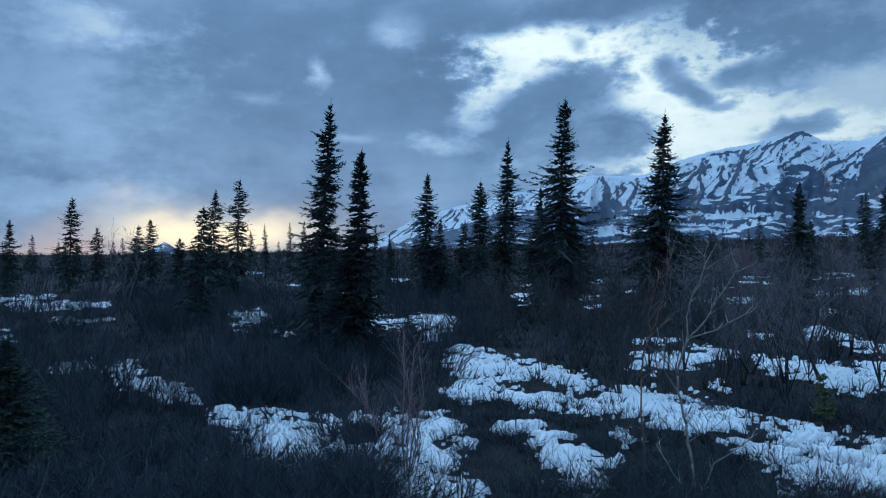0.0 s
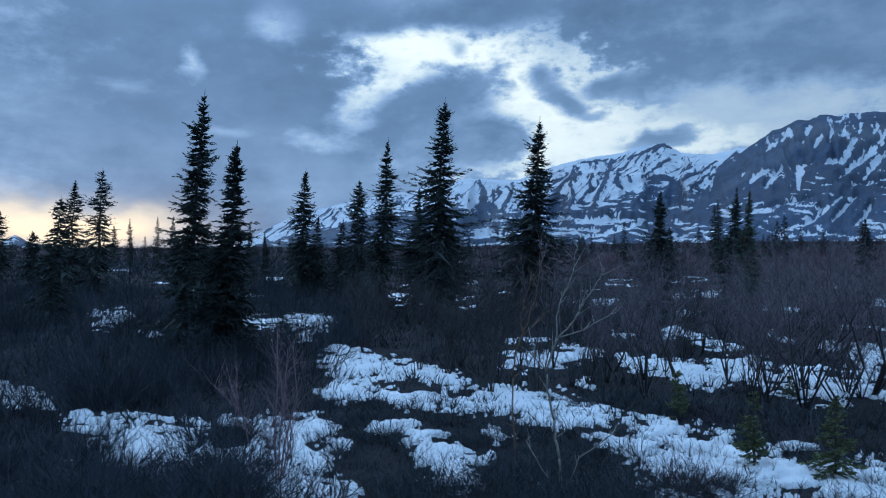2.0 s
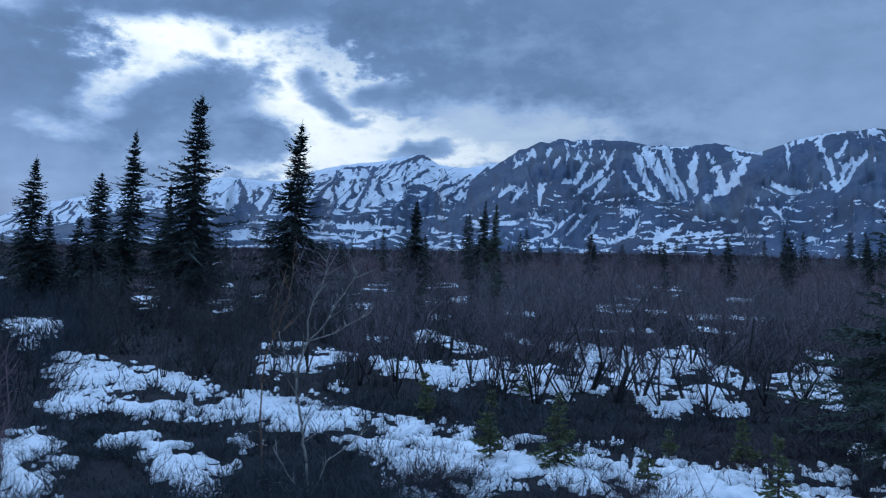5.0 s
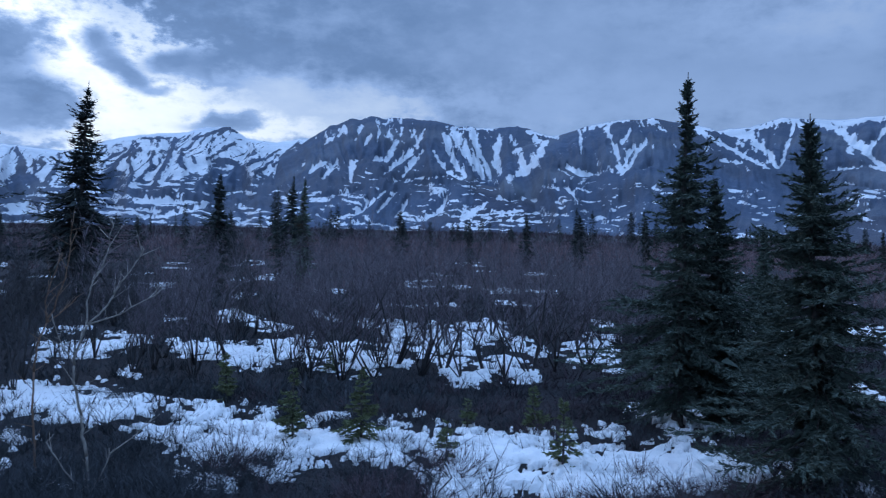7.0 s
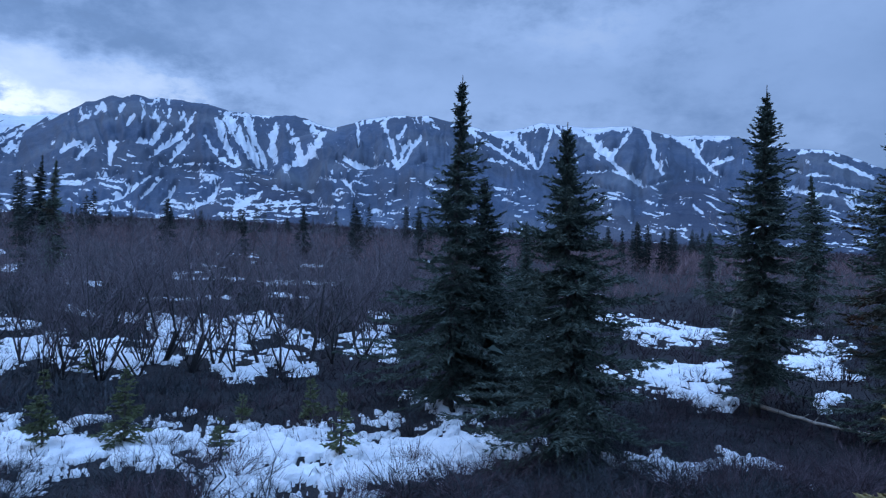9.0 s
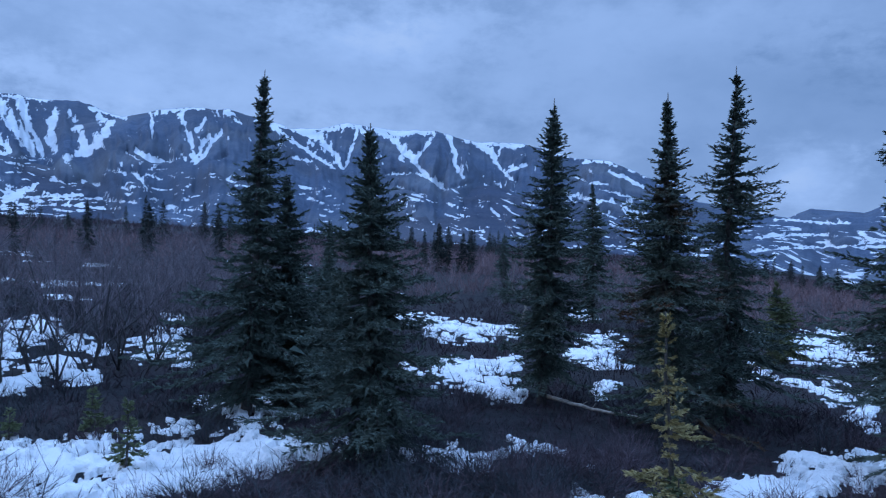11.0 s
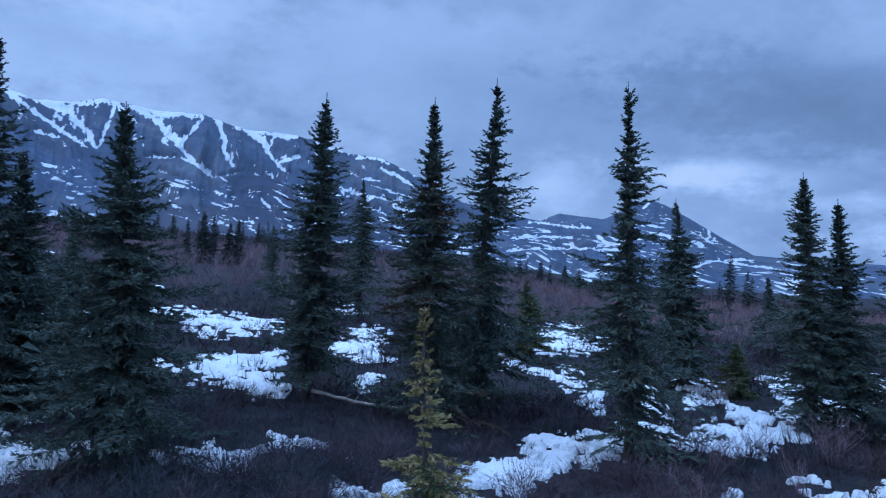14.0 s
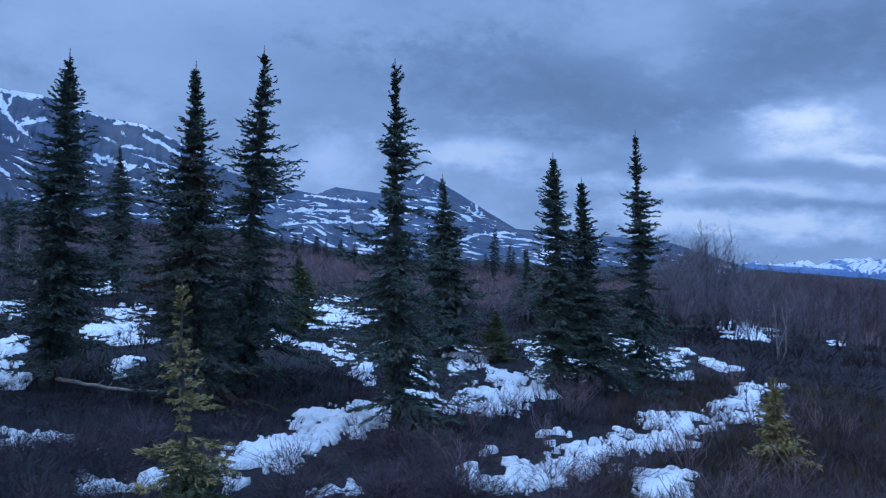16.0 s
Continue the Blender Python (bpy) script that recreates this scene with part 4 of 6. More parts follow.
rib((-29, 7.18, 0.09), (-30.1, 5.97, 0.11), (-30.82, 4.94, 0.19), (-31.39, 4.05, 0.14))
rib((-28.81, 6.83, 0.09), (-29.58, 6.11, 0.11), (-29.21, 5.02, 0.11), (-29.57, 4.2, 0.14))
rib((-27.87, 6.68, 0.09), (-28.09, 5.47, 0.11), (-28.98, 4.43, 0.14))
rib((-26.35, 7.73, 0.11), (-26.73, 6.74, 0.16), (-27.1, 5.71, 0.19), (-27.7, 4.6, 0.19))
rib((-25.96, 6.98, 0.09), (-26.1, 5.96, 0.19), (-25.79, 5.49, 0.14))
rib((-25.25, 6.41, 0.09), (-25.01, 5.93, 0.11))
rib((-22.28, 7.53, 0.09), (-23.2, 6.91, 0.11), (-24.23, 6.25, 0.09))
rib((-22.08, 8.44, 0.09), (-22.89, 8.73, 0.14), (-23.85, 8.27, 0.11), (-25.18, 7.71, 0.09))
rib((-19, 7.24, 0.09), (-20.03, 6.45, 0.09), (-21.58, 5.9, 0.09))
rib((-19.53, 6.22, 0.11), (-20.76, 5.34, 0.14))
rib((-17.12, 7.47, 0.14), (-18.29, 6.68, 0.14), (-19.53, 5.96, 0.11))
rib((-26.78, 3.9, 0.24), (-28.3, 3.65, 0.11))
rib((-22.46, 5.28, 0.14), (-22.86, 4.44, 0.22), (-21.64, 3.43, 0.27))
rib((-23.67, 5.45, 0.11), (-24.85, 4.38, 0.14))
rib((-32.32, 4.09, 0.16), (-33.01, 3.48, 0.11))
rib((-28.7, 7.59, 0.09), (-26.81, 7.74, 0.09))
rib((-35.42, 5.66, 0.09), (-35.35, 4.72, 0.09))


def nearest_run(runs, A, E, wander):
    """Distance from the middle of the nearest run, in its half widths."""
    best = np.full(A.shape, 9.0)
    for line in runs:
        j = np.nonzero((A[0] > line[:, 0].min() - 1.0) & (A[0] < line[:, 0].max() + 1.0))[0]
        if not len(j):
            continue
        j = slice(j[0], j[-1] + 1)
        u, v = A[:, j] + wander[0][:, j], E[:, j] + wander[1][:, j]
        for p, q in zip(line[:-1], line[1:]):
            d = q[:2] - p[:2]
            f = np.clip(((u - p[0]) * d[0] + (v - p[1]) * d[1]) / (d @ d + 1e-9), 0, 1)
            best[:, j] = np.minimum(best[:, j], np.hypot(u - p[0] - f * d[0], v - p[1] - f * d[1]) / (p[2] + (q[2] - p[2]) * f))
    return best


def massif(name, label, summits, ridge, foot, seed, cover=0.15, spur=3.0, rough=0.12, cap=0.0, grain=0.08, low_snow=0.0, line=0.5, dip=0.0, mat=None, relief=0.15, lean=-0.3, jag=0.0):
    """A mountain: its crest through the summits (azimuth, elevation), falling to its foot. Snow lies in the gullies,
    along the crest and in thin streaks lower down, which dip to one side."""
    p = np.array(summits, float)
    az = np.arange(p[0, 0], p[-1, 0] + 1e-6, grain)
    s = np.concatenate([np.linspace(0, 1, 120 if grain < 0.1 else 60), [1.03, 1.08, 1.2]])
    A, S = np.meshgrid(az, s)
    el = np.interp(A, p[:, 0], p[:, 1])
    el = el + rough * 2 * (fbm(A * 1.1, A * 0 + seed, 5, seed, 0.6) - 0.5) * np.clip(el / 3, 0, 1)
    el = el + jag * (fbm(A * 2.0, A * 0 + seed + 4, 3, seed + 6, 0.6) - 0.5)
    rr = ridge * (1 + 0.10 * (fbm(A / 9, A * 0 + 3.3, 2, seed + 5) - 0.5))
    top = np.tan(np.radians(el)) * rr + EYE
    base = np.interp(A, SLOPE_AZ, SLOPE) * 1482 - 25
    s1 = np.minimum(S, 1)
    d = foot + S * (rr - foot)
    slant = A + 2.0 * (fbm(A / 3.0, S * 2.2, 3, seed + 2) - 0.5) + 0.5 * (fbm(A * 1.2, S * 6, 2, seed + 3) - 0.5)
    g, g2 = fbm(slant / spur, S * 0.7, 2, seed + 7), fbm(slant * 1.5, S * 0.9, 4, seed + 9, 0.6)
    ridged, ridged2 = 1 - np.abs(2 * g - 1) * 2, 1 - np.abs(2 * g2 - 1) * 2
    env = np.clip(s1 * (1 - s1) * 4, 0, 1)
    z = base + (top - base) * (0.35 * s1 + 0.65 * s1 ** 1.8)
    z = z + (top - base) * env * (relief * (0.6 * ridged + 0.8 * (2 * g - 1)) + 0.045 * ridged2 * np.clip((s1 - 0.45) * 4, 0.2, 1) + 0.05 * (fbm(A * 2, S * 14, 4, seed + 13) - 0.5))
    E = np.degrees(np.arctan2(z - EYE, d))
    wander = [0.34 * (fbm(A * f, E * f, 4, seed + k, 0.7) - 0.5) for f, k in ((3.4, 29), (3.8, 33))]
    run, bare = nearest_run(GULLIES, A, E, wander), nearest_run(RIBS, A, E, wander)
    # gullies lie back, ribs stand out
    z = z + env * (top - base) * (0.035 * np.clip(run / 2.5, 0, 1) + 0.03 * np.clip(1 - bare / 2, 0, 1) - 0.035)
    z = np.where(S > 1, top - (S - 1) * rr * 0.35, z)
    x, y = polar(A, d)
    part_up = E / np.maximum(el, 0.3)
    patch = fbm(A / 1.8, E * 0.8, 3, seed + 23)
    fleck = fbm(slant * 4.5, E * 2.6 + 0.5 * A, 4, seed + 37, 0.68)
    high = np.clip((part_up - line + 0.25 * (patch - 0.5)) / 0.10, 0, 1)
    comb = np.clip(1 - np.abs(2 * fbm((slant - lean * E) * 2.4, E * 0.5, 3, seed + 53) - 1) * 5.5, 0, 1)
    upper = cover + 0.6 * (patch - 0.5) + 0.9 * (fleck - 0.5) + 0.30 * comb * np.clip(0.3 + 3 * (patch - 0.4), 0, 1) * (1 if cover < 0.5 else -2.3)
    upper = upper + cap * np.clip((part_up - 0.955 - 0.05 * (fbm(A / 1.1, A * 0, 3, seed + 41) - 0.5)) / 0.025, 0, 1)
    drift = E + 0.12 * ridged + dip * A + 0.7 * (fbm(A / 2.6, E / 1.4, 2, seed + 71) - 0.5)
    streak = np.abs(2 * fbm(A * 0.9 + 0.6 * E, drift * 4.6, 3, seed + 17, 0.55) - 1)
    thin = fbm(A * 1.3 + 0.9 * E, drift * 11.5, 2, seed + 19, 0.6)
    lower = 0.23 + low_snow - 1.5 * (streak - 0.12) * np.clip(1.2 - 1.5 * (patch - 0.3), 0.5, 1.5) + 2.0 * (thin - 0.52) + 1.3 * (patch - 0.52)
    lower = np.minimum(lower, 0.27 + low_snow + 2.4 * (thin - 0.44))
    snow = high * upper + (1 - high) * lower
    snow = np.where(bare < 2.5, np.minimum(snow, 0.5 + 0.55 * (bare - 1.0) + 0.5 * (fleck - 0.5)), snow)
    snow = np.maximum(snow, np.clip(0.5 + 0.55 * (0.70 - run) + 1.3 * (fleck - 0.5), 0, 1))
    na, ns = len(az), len(s)
    i, j = np.meshgrid(np.arange(ns - 1), np.arange(na - 1), indexing="ij")
    a, b, c, e = i * na + j, i * na + j + 1, (i + 1) * na + j + 1, (i + 1) * na + j
    t = np.concatenate([np.stack([a, c, b], -1).reshape(-1, 3), np.stack([a, e, c], -1).reshape(-1, 3)])
    me = tri_mesh(name, np.stack([x, y, z], -1).reshape(-1, 3), t, mat or ROCK, True)
    at = me.attributes.new("snow", "FLOAT", "POINT")
    at.data.foreach_set("value", np.clip(snow, 0, 1).astype(np.float32).ravel())
    ob = new(name, me)
    return tagged(ob, label, "mountain", kind="structure")


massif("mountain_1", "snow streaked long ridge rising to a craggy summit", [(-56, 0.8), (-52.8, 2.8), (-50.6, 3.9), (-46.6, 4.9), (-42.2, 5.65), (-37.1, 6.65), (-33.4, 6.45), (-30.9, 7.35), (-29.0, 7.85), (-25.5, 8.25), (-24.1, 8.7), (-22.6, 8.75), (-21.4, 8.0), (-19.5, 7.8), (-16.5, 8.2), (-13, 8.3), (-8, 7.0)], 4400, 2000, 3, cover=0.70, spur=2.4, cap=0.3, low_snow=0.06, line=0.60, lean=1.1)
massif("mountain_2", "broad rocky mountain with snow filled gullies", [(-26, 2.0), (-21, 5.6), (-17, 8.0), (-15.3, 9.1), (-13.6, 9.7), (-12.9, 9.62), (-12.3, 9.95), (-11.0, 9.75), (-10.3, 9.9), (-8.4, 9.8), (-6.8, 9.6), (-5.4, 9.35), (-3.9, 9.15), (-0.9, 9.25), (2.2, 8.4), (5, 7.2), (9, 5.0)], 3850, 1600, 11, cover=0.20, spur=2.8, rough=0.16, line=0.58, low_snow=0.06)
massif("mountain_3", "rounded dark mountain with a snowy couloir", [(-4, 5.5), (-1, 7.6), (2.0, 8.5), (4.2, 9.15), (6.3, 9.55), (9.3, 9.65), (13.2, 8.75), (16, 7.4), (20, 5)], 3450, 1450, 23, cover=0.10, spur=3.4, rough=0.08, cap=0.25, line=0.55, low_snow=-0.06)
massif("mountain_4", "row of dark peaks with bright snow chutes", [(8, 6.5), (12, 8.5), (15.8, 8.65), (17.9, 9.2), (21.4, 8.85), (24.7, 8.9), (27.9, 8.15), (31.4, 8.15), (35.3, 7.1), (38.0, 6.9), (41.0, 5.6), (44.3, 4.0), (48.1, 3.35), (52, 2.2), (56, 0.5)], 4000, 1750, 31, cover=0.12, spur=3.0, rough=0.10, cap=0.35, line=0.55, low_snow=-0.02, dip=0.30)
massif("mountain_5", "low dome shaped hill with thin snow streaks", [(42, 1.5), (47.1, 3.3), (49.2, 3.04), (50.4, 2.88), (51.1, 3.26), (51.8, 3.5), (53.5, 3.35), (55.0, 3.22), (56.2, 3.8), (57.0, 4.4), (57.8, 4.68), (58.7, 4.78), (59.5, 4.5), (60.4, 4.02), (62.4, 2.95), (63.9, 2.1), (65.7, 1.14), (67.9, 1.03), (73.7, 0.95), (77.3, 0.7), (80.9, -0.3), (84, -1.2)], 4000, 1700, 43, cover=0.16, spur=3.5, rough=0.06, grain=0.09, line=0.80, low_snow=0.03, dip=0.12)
massif("foothill_1", "dark rounded foothill with level snow streaks", [(-14, 1.2), (-10, 3.0), (-6.5, 4.5), (-3.5, 4.9), (-0.5, 4.3), (2.5, 2.9), (6, 1.2)], 2700, 1300, 71, spur=3.0, rough=0.05, relief=0.09, grain=0.1, line=1.5, low_snow=0.05, mat=TUNDRA)
massif("foothill_2", "grey rounded foothill with few snow patches", [(0.5, 1.2), (3.5, 3.6), (6, 4.9), (8.6, 5.5), (11.5, 4.9), (14, 3.9), (17.5, 2.4), (21, 1.2)], 2900, 1350, 73, spur=3.6, rough=0.05, relief=0.09, grain=0.1, line=1.5, low_snow=-0.16, mat=SCREE)
massif("foothill_3", "long dark foothill with scattered snow patches", [(13, 1.2), (17, 3.2), (21, 4.3), (25, 4.7), (29, 4.9), (33, 4.2), (38, 3.4), (44, 2.2), (50, 0.6)], 3000, 1400, 79, spur=3.2, rough=0.05, relief=0.09, grain=0.1, line=1.5, low_snow=-0.10, dip=0.2, mat=TUNDRA)
massif("mountain_6", "distant haze blue range with jagged snow covered peaks", [(72, -1.0), (78, -0.5), (82, -0.45), (84.6, -0.35), (86, 0.0), (87.1, -0.2), (88.1, 0.15), (89.1, 0.4), (90.1, 0.3), (91.0, 0.5), (94, 0.4), (100, 0.2)], 4650, 3600, 57, cover=0.66, spur=1.0, rough=0.3, grain=0.06, low_snow=-0.3, line=-1.7, mat=FAR_RANGE, relief=0.25, jag=0.6)
massif("mountain_7", "small distant snowy peak on the horizon", [(-73, 0.6), (-71.2, 1.5), (-70.1, 1.9), (-69.3, 2.3), (-68.5, 1.9), (-66.5, 1.3), (-63, 0.5)], 4600, 3600, 61, cover=0.5, spur=1.2, rough=0.3, grain=0.12)


# ---------------------------------------------------------------- spruces
PROFILES = {
    "cone": ([0, 0.12, 0.3, 0.55, 0.8, 0.93, 1], [0.95, 1.10, 0.92, 0.56, 0.24, 0.08, 0.0]),
    "column": ([0, 0.12, 0.3, 0.42, 0.5, 0.62, 0.75, 0.9, 1], [0.95, 1.10, 0.95, 0.70, 0.42, 0.40, 0.30, 0.15, 0.02]),
    "narrow": ([0, 0.1, 0.4, 0.7, 0.9, 1], [0.85, 1.0, 0.72, 0.42, 0.18, 0.02]),
    "wide": ([0, 0.1, 0.25, 0.5, 0.75, 0.92, 1], [1.0, 1.1, 0.88, 0.54, 0.28, 0.12, 0.01]),
    "ragged": ([0, 0.1, 0.3, 0.45, 0.6, 0.72, 0.80, 0.9, 1], [0.95, 1.10, 0.86, 0.54, 0.40, 0.40, 0.20, 0.10, 0.01]),
}


def spruce_arrays(rng, h, rad, style, lod, lean, bare, sparse=False):
    """Corners and triangles of a trunk and a needle crown, with the base at the origin."""
    bend = lean / h
    us = np.linspace(0, 1, 9)
    wob = rng.normal(0, 0.006 * h, (9, 2)) * (us * (1 - us) * 4)[:, None]

    def axis(zz):
        u = np.clip(zz / h, 0, 1)
        return np.stack([np.interp(u, us, wob[:, 0]) + bend * zz, np.interp(u, us, wob[:, 1]), zz], -1)
    q = axis(us * h)
    q[0, 2] = -0.15
    q[-1, 2] += 0.02 * h
    r = 0.013 * h * (1 - us) ** 0.8 + 0.006
    r[0] *= 1.35
    trunk = tube(q, r, 7 if lod > 0.6 else 5)
    gap = (0.036 + 0.0115 * h) / lod ** 0.8
    z0 = bare * h
    nl = max(8, int((h - z0) / gap))
    per = 6 if lod <= 0.6 or style == "ragged" else 7
    zz = np.repeat(z0 + (h - z0) * (1 - (1 - np.linspace(0, 1, nl)) ** 1.12) * 0.975, per) + rng.normal(0, gap * 0.35, nl * per)
    zz = np.clip(zz, 0.03, h * 0.995)
    n = len(zz)
    ang = np.tile(np.arange(per) * 2 * math.pi / per, nl) + np.repeat(rng.uniform(0, 6.28, nl), per) + rng.normal(0, 0.25, n)
    u = zz / h
    px, py = PROFILES[style]
    tiers = 0.70 + 0.60 * vnoise(u * h * 2.6 + 3, ang * 0.0 + rng.uniform(0, 50), 3) + 0.60 * (vnoise(u * h * 1.6 + rng.uniform(0, 50), (ang % 6.2832) * 0.9 + 40, 8) - 0.5)
    length = rad * np.interp(u, px, py) * tiers * rng.uniform(0.88, 1.52, n) + 0.02
    if style == "ragged":
        # tufts stand out with gaps between them
        tuft = np.clip(0.10 + 2.4 * (vnoise(zz * 3.6 + rng.uniform(0, 50), (ang % 6.2832) * 0.8 + rng.uniform(0, 50), 14) - 0.25), 0.26, 1.3)
        length = np.where(u > 0.30, np.minimum(length * tuft, 1.35 * rad * np.interp(u, px, py) + 0.05), length)
    length = np.where((u < 0.22) & (rng.random(n) < 0.62), length * 0.3, length)
    length = length * np.clip(0.50 + 1.1 * vnoise(zz * 3.0, (ang % 6.2832) * 0.5 + rng.uniform(0, 50), 12), 0.5, 1.35)
    rise = np.interp(u, [0, 0.4, 0.8, 1.0], [-0.45, -0.30, 0.0, 0.75]) + rng.normal(0, 0.12, n)
    out = np.stack([np.cos(ang), np.sin(ang)], -1)
    p0 = axis(zz)
    # branches are drawn as two pieces, the outer one lifted
    d1 = np.concatenate([out, rise[:, None]], 1)
    d1 /= np.linalg.norm(d1, axis=1, keepdims=True)
    d2 = np.concatenate([out, rise[:, None] + 0.34], 1)
    d2 /= np.linalg.norm(d2, axis=1, keepdims=True)
    pm = p0 + d1 * (length * 0.6)[:, None]
    pe = pm + d2 * (length * 0.4)[:, None]
    if sparse:
        pick = rng.random(n) < 0.42
        length = np.where(pick, length, 0.0)
    big = length > 0.12
    wood = cones(p0[big], pm[big], 0.004 + 0.008 * length[big], 0.004, 3) if lod > 0.6 or sparse else None
    # dense inner foliage: two broad ragged fans along each branch
    fan = []
    inner = 0.58 if lod > 0.92 else 0.78
    cross = np.stack([-np.sin(ang), np.cos(ang), np.zeros(n)], -1)
    for _ in range(9 if lod > 0.92 else 6):
        turn, f = rng.uniform(-1.0, 1.0, n), rng.uniform(0.0, 0.8, n) * inner
        mid = p0 + d1 * (length * f)[:, None] + cross * (turn * 0.10 * length)[:, None]
        reach = np.minimum(length * 0.45, (0.05 + 0.07 * length if lod > 0.92 else 0.10 + 0.12 * length / lod)) * rng.uniform(0.7, 1.3, n)
        tip = mid + (d1 + cross * (turn * 0.9)[:, None]) * reach[:, None]
        tip[:, 2] -= reach * rng.uniform(0.0, 0.5, n)
        lo, hi = mid.copy(), mid.copy()
        lo[:, 2] -= np.minimum(gap, 0.10) * rng.uniform(0.2, 0.6, n)
        hi[:, 2] += np.minimum(gap, 0.10) * rng.uniform(0.1, 0.5, n)
        hi += cross * (rng.normal(0, 0.25, n) * reach)[:, None]
        fan.append(np.stack([lo, tip, hi], 1))
    fan = np.concatenate(fan).reshape(-1, 3)
    if sparse:
        fan = fan[:0]
    # sprigs along the branches
    step = (0.036 if lod > 0.92 else 0.044) / lod * (0.55 + 0.08 * min(h, 6.0)) * min(1.0, 0.5 + 0.12 * h)
    cnt = np.where(length > 0, np.maximum(3, (length / step).astype(int)), 0)
    idx = np.repeat(np.arange(n), cnt)
    k = np.arange(len(idx)) - np.repeat(np.cumsum(cnt) - cnt, cnt)
    f = np.clip((k + rng.uniform(0.2, 1.0, len(idx))) / cnt[idx], 0.08, 1.0)
    pos = np.where((f < 0.6)[:, None], p0[idx] + (pm - p0)[idx] * (f / 0.6)[:, None], pm[idx] + (pe - pm)[idx] * ((f - 0.6) / 0.4)[:, None])
    bd = np.where((f < 0.6)[:, None], d1[idx], d2[idx])
    side = np.stack([-np.sin(ang[idx]), np.cos(ang[idx]), np.zeros(len(idx))], -1)
    sgn = np.where(rng.random(len(idx)) < 0.5, -1.0, 1.0)
    tip = f > 0.93
    sd = bd * rng.uniform(0.55, 1.1, len(idx))[:, None] + side * (sgn * np.where(tip, 0.1, rng.uniform(0.4, 1.1, len(idx))))[:, None]
    sd[:, 2] += rng.normal(-0.05, 0.22, len(idx))
    sd /= np.linalg.norm(sd, axis=1, keepdims=True)
    sl = (0.030 + 0.045 * np.minimum(length[idx] / 0.4, 1) + 0.20 * np.minimum(length[idx], 0.75) * (1 - 0.5 * f)) * rng.uniform(0.7, 1.25, len(idx)) * (0.85 + 0.15 / lod)
    # each sprig: spiky needles fanned round its twig
    m = int(np.interp(lod, [0.45, 0.65, 0.7, 0.9, 1.0], [4, 5, 6, 10, 16]))
    ii = np.repeat(np.arange(len(idx)), m)
    nn = len(ii)
    tpos = rng.uniform(0.0, 0.85, nn)
    root = pos[ii] + sd[ii] * (sl[ii] * tpos)[:, None]
    rnd = rng.normal(0, 1, (nn, 3))
    rnd -= (rnd * sd[ii]).sum(1, keepdims=True) * sd[ii]
    rnd /= np.linalg.norm(rnd, axis=1, keepdims=True) + 1e-9
    nd = sd[ii] * 0.9 + rnd * 0.55
    nl_ = np.where(lod > 0.92, 0.026 + 0.12 * sl[ii], 0.35 * sl[ii]) * rng.uniform(0.7, 1.3, nn)
    wv = np.cross(nd, rng.normal(0, 1, (nn, 3)))
    wv /= np.linalg.norm(wv, axis=1, keepdims=True) + 1e-9
    half = np.interp(lod, [0.45, 0.65, 0.9, 1.0], [0.36, 0.32, 0.20, 0.13]) * nl_ + 0.0025 / lod
    a = root - wv * half[:, None]
    b = root + wv * half[:, None]
    c = root + nd * nl_[:, None]
    crown_v = np.concatenate([np.stack([a, b, c], 1).reshape(-1, 3), fan])
    crown_t = np.arange(len(crown_v)).reshape(-1, 3)
    return trunk, wood, (crown_v, crown_t)


def spruce(az, r, h, rad, lean=0.0, style="cone", lod=1.0, needles=None, bare=0.05, label="tall dark green spruce standing among shrubs", seed=None, group="spruces", sparse=False):
    rng = np.random.default_rng(seed if seed is not None else int(abs(az * 131 + r * 17)) + 5)
    trunk, wood, crown = spruce_arrays(rng, h, rad, style, lod, lean, bare, sparse)
    x, y = polar(az, r)
    ob = new("spruce_tree")
    # lean is along the view's width, so the tree's x axis lies across it
    ob.matrix_basis = pose(float(x), float(y), float(lay(x, y)), 0, 0, -az)
    tagged(ob, label, "tree", group)
    part("trunk", tri_mesh("trunk", *trunk, BARK, True), ob)
    if wood is not None:
        part("branchwork", tri_mesh("branches", *wood, BARK), ob)["kind"] = "stuff"
    part("crown", tri_mesh("crown", *crown, needles or NEEDLE), ob)["kind"] = "stuff"
    return ob


COL = "tall narrow dark spruce with a clubbed column of branches"
FAR = "small dark spruce on the far brushy plain"
YOUNG = "young green spruce growing up through snow"


def draw_in(az, r, h, rad, to):
    """The same outline against the sky for a tree standing nearer."""
    top = float(lay(*polar(az, r))) + h - EYE
    return az, to, EYE + top * to / r - float(lay(*polar(az, to))), 1.15 * rad * to / r


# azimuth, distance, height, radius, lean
spruce(-59.21, 24.3, 7.87, 1.02, 0.73, "column", 0.9, needles=NEEDLE_SHADED, label=COL)
spruce(-56.80, 19.9, 5.75, 0.90, 0.52, "column", 0.9, needles=NEEDLE_SHADED, label=COL)
spruce(-50.42, 47.4, 7.84, 1.35, 0.39, "column", 0.7, needles=NEEDLE_SHADED, label=COL)
spruce(-49.42, 47.1, 4.98, 0.90, 0.32, "cone", 0.6, needles=NEEDLE_SHADED, label="dark spruce beside a taller one")
spruce(-46.38, 46.2, 7.17, 1.25, 0.39, "narrow", 0.7, needles=NEEDLE_SHADED, label=COL)
spruce(-47.67, 49.3, 4.85, 0.80, 0.44, "cone", 0.6, needles=NEEDLE_SHADED, label="dark spruce beside a taller one")
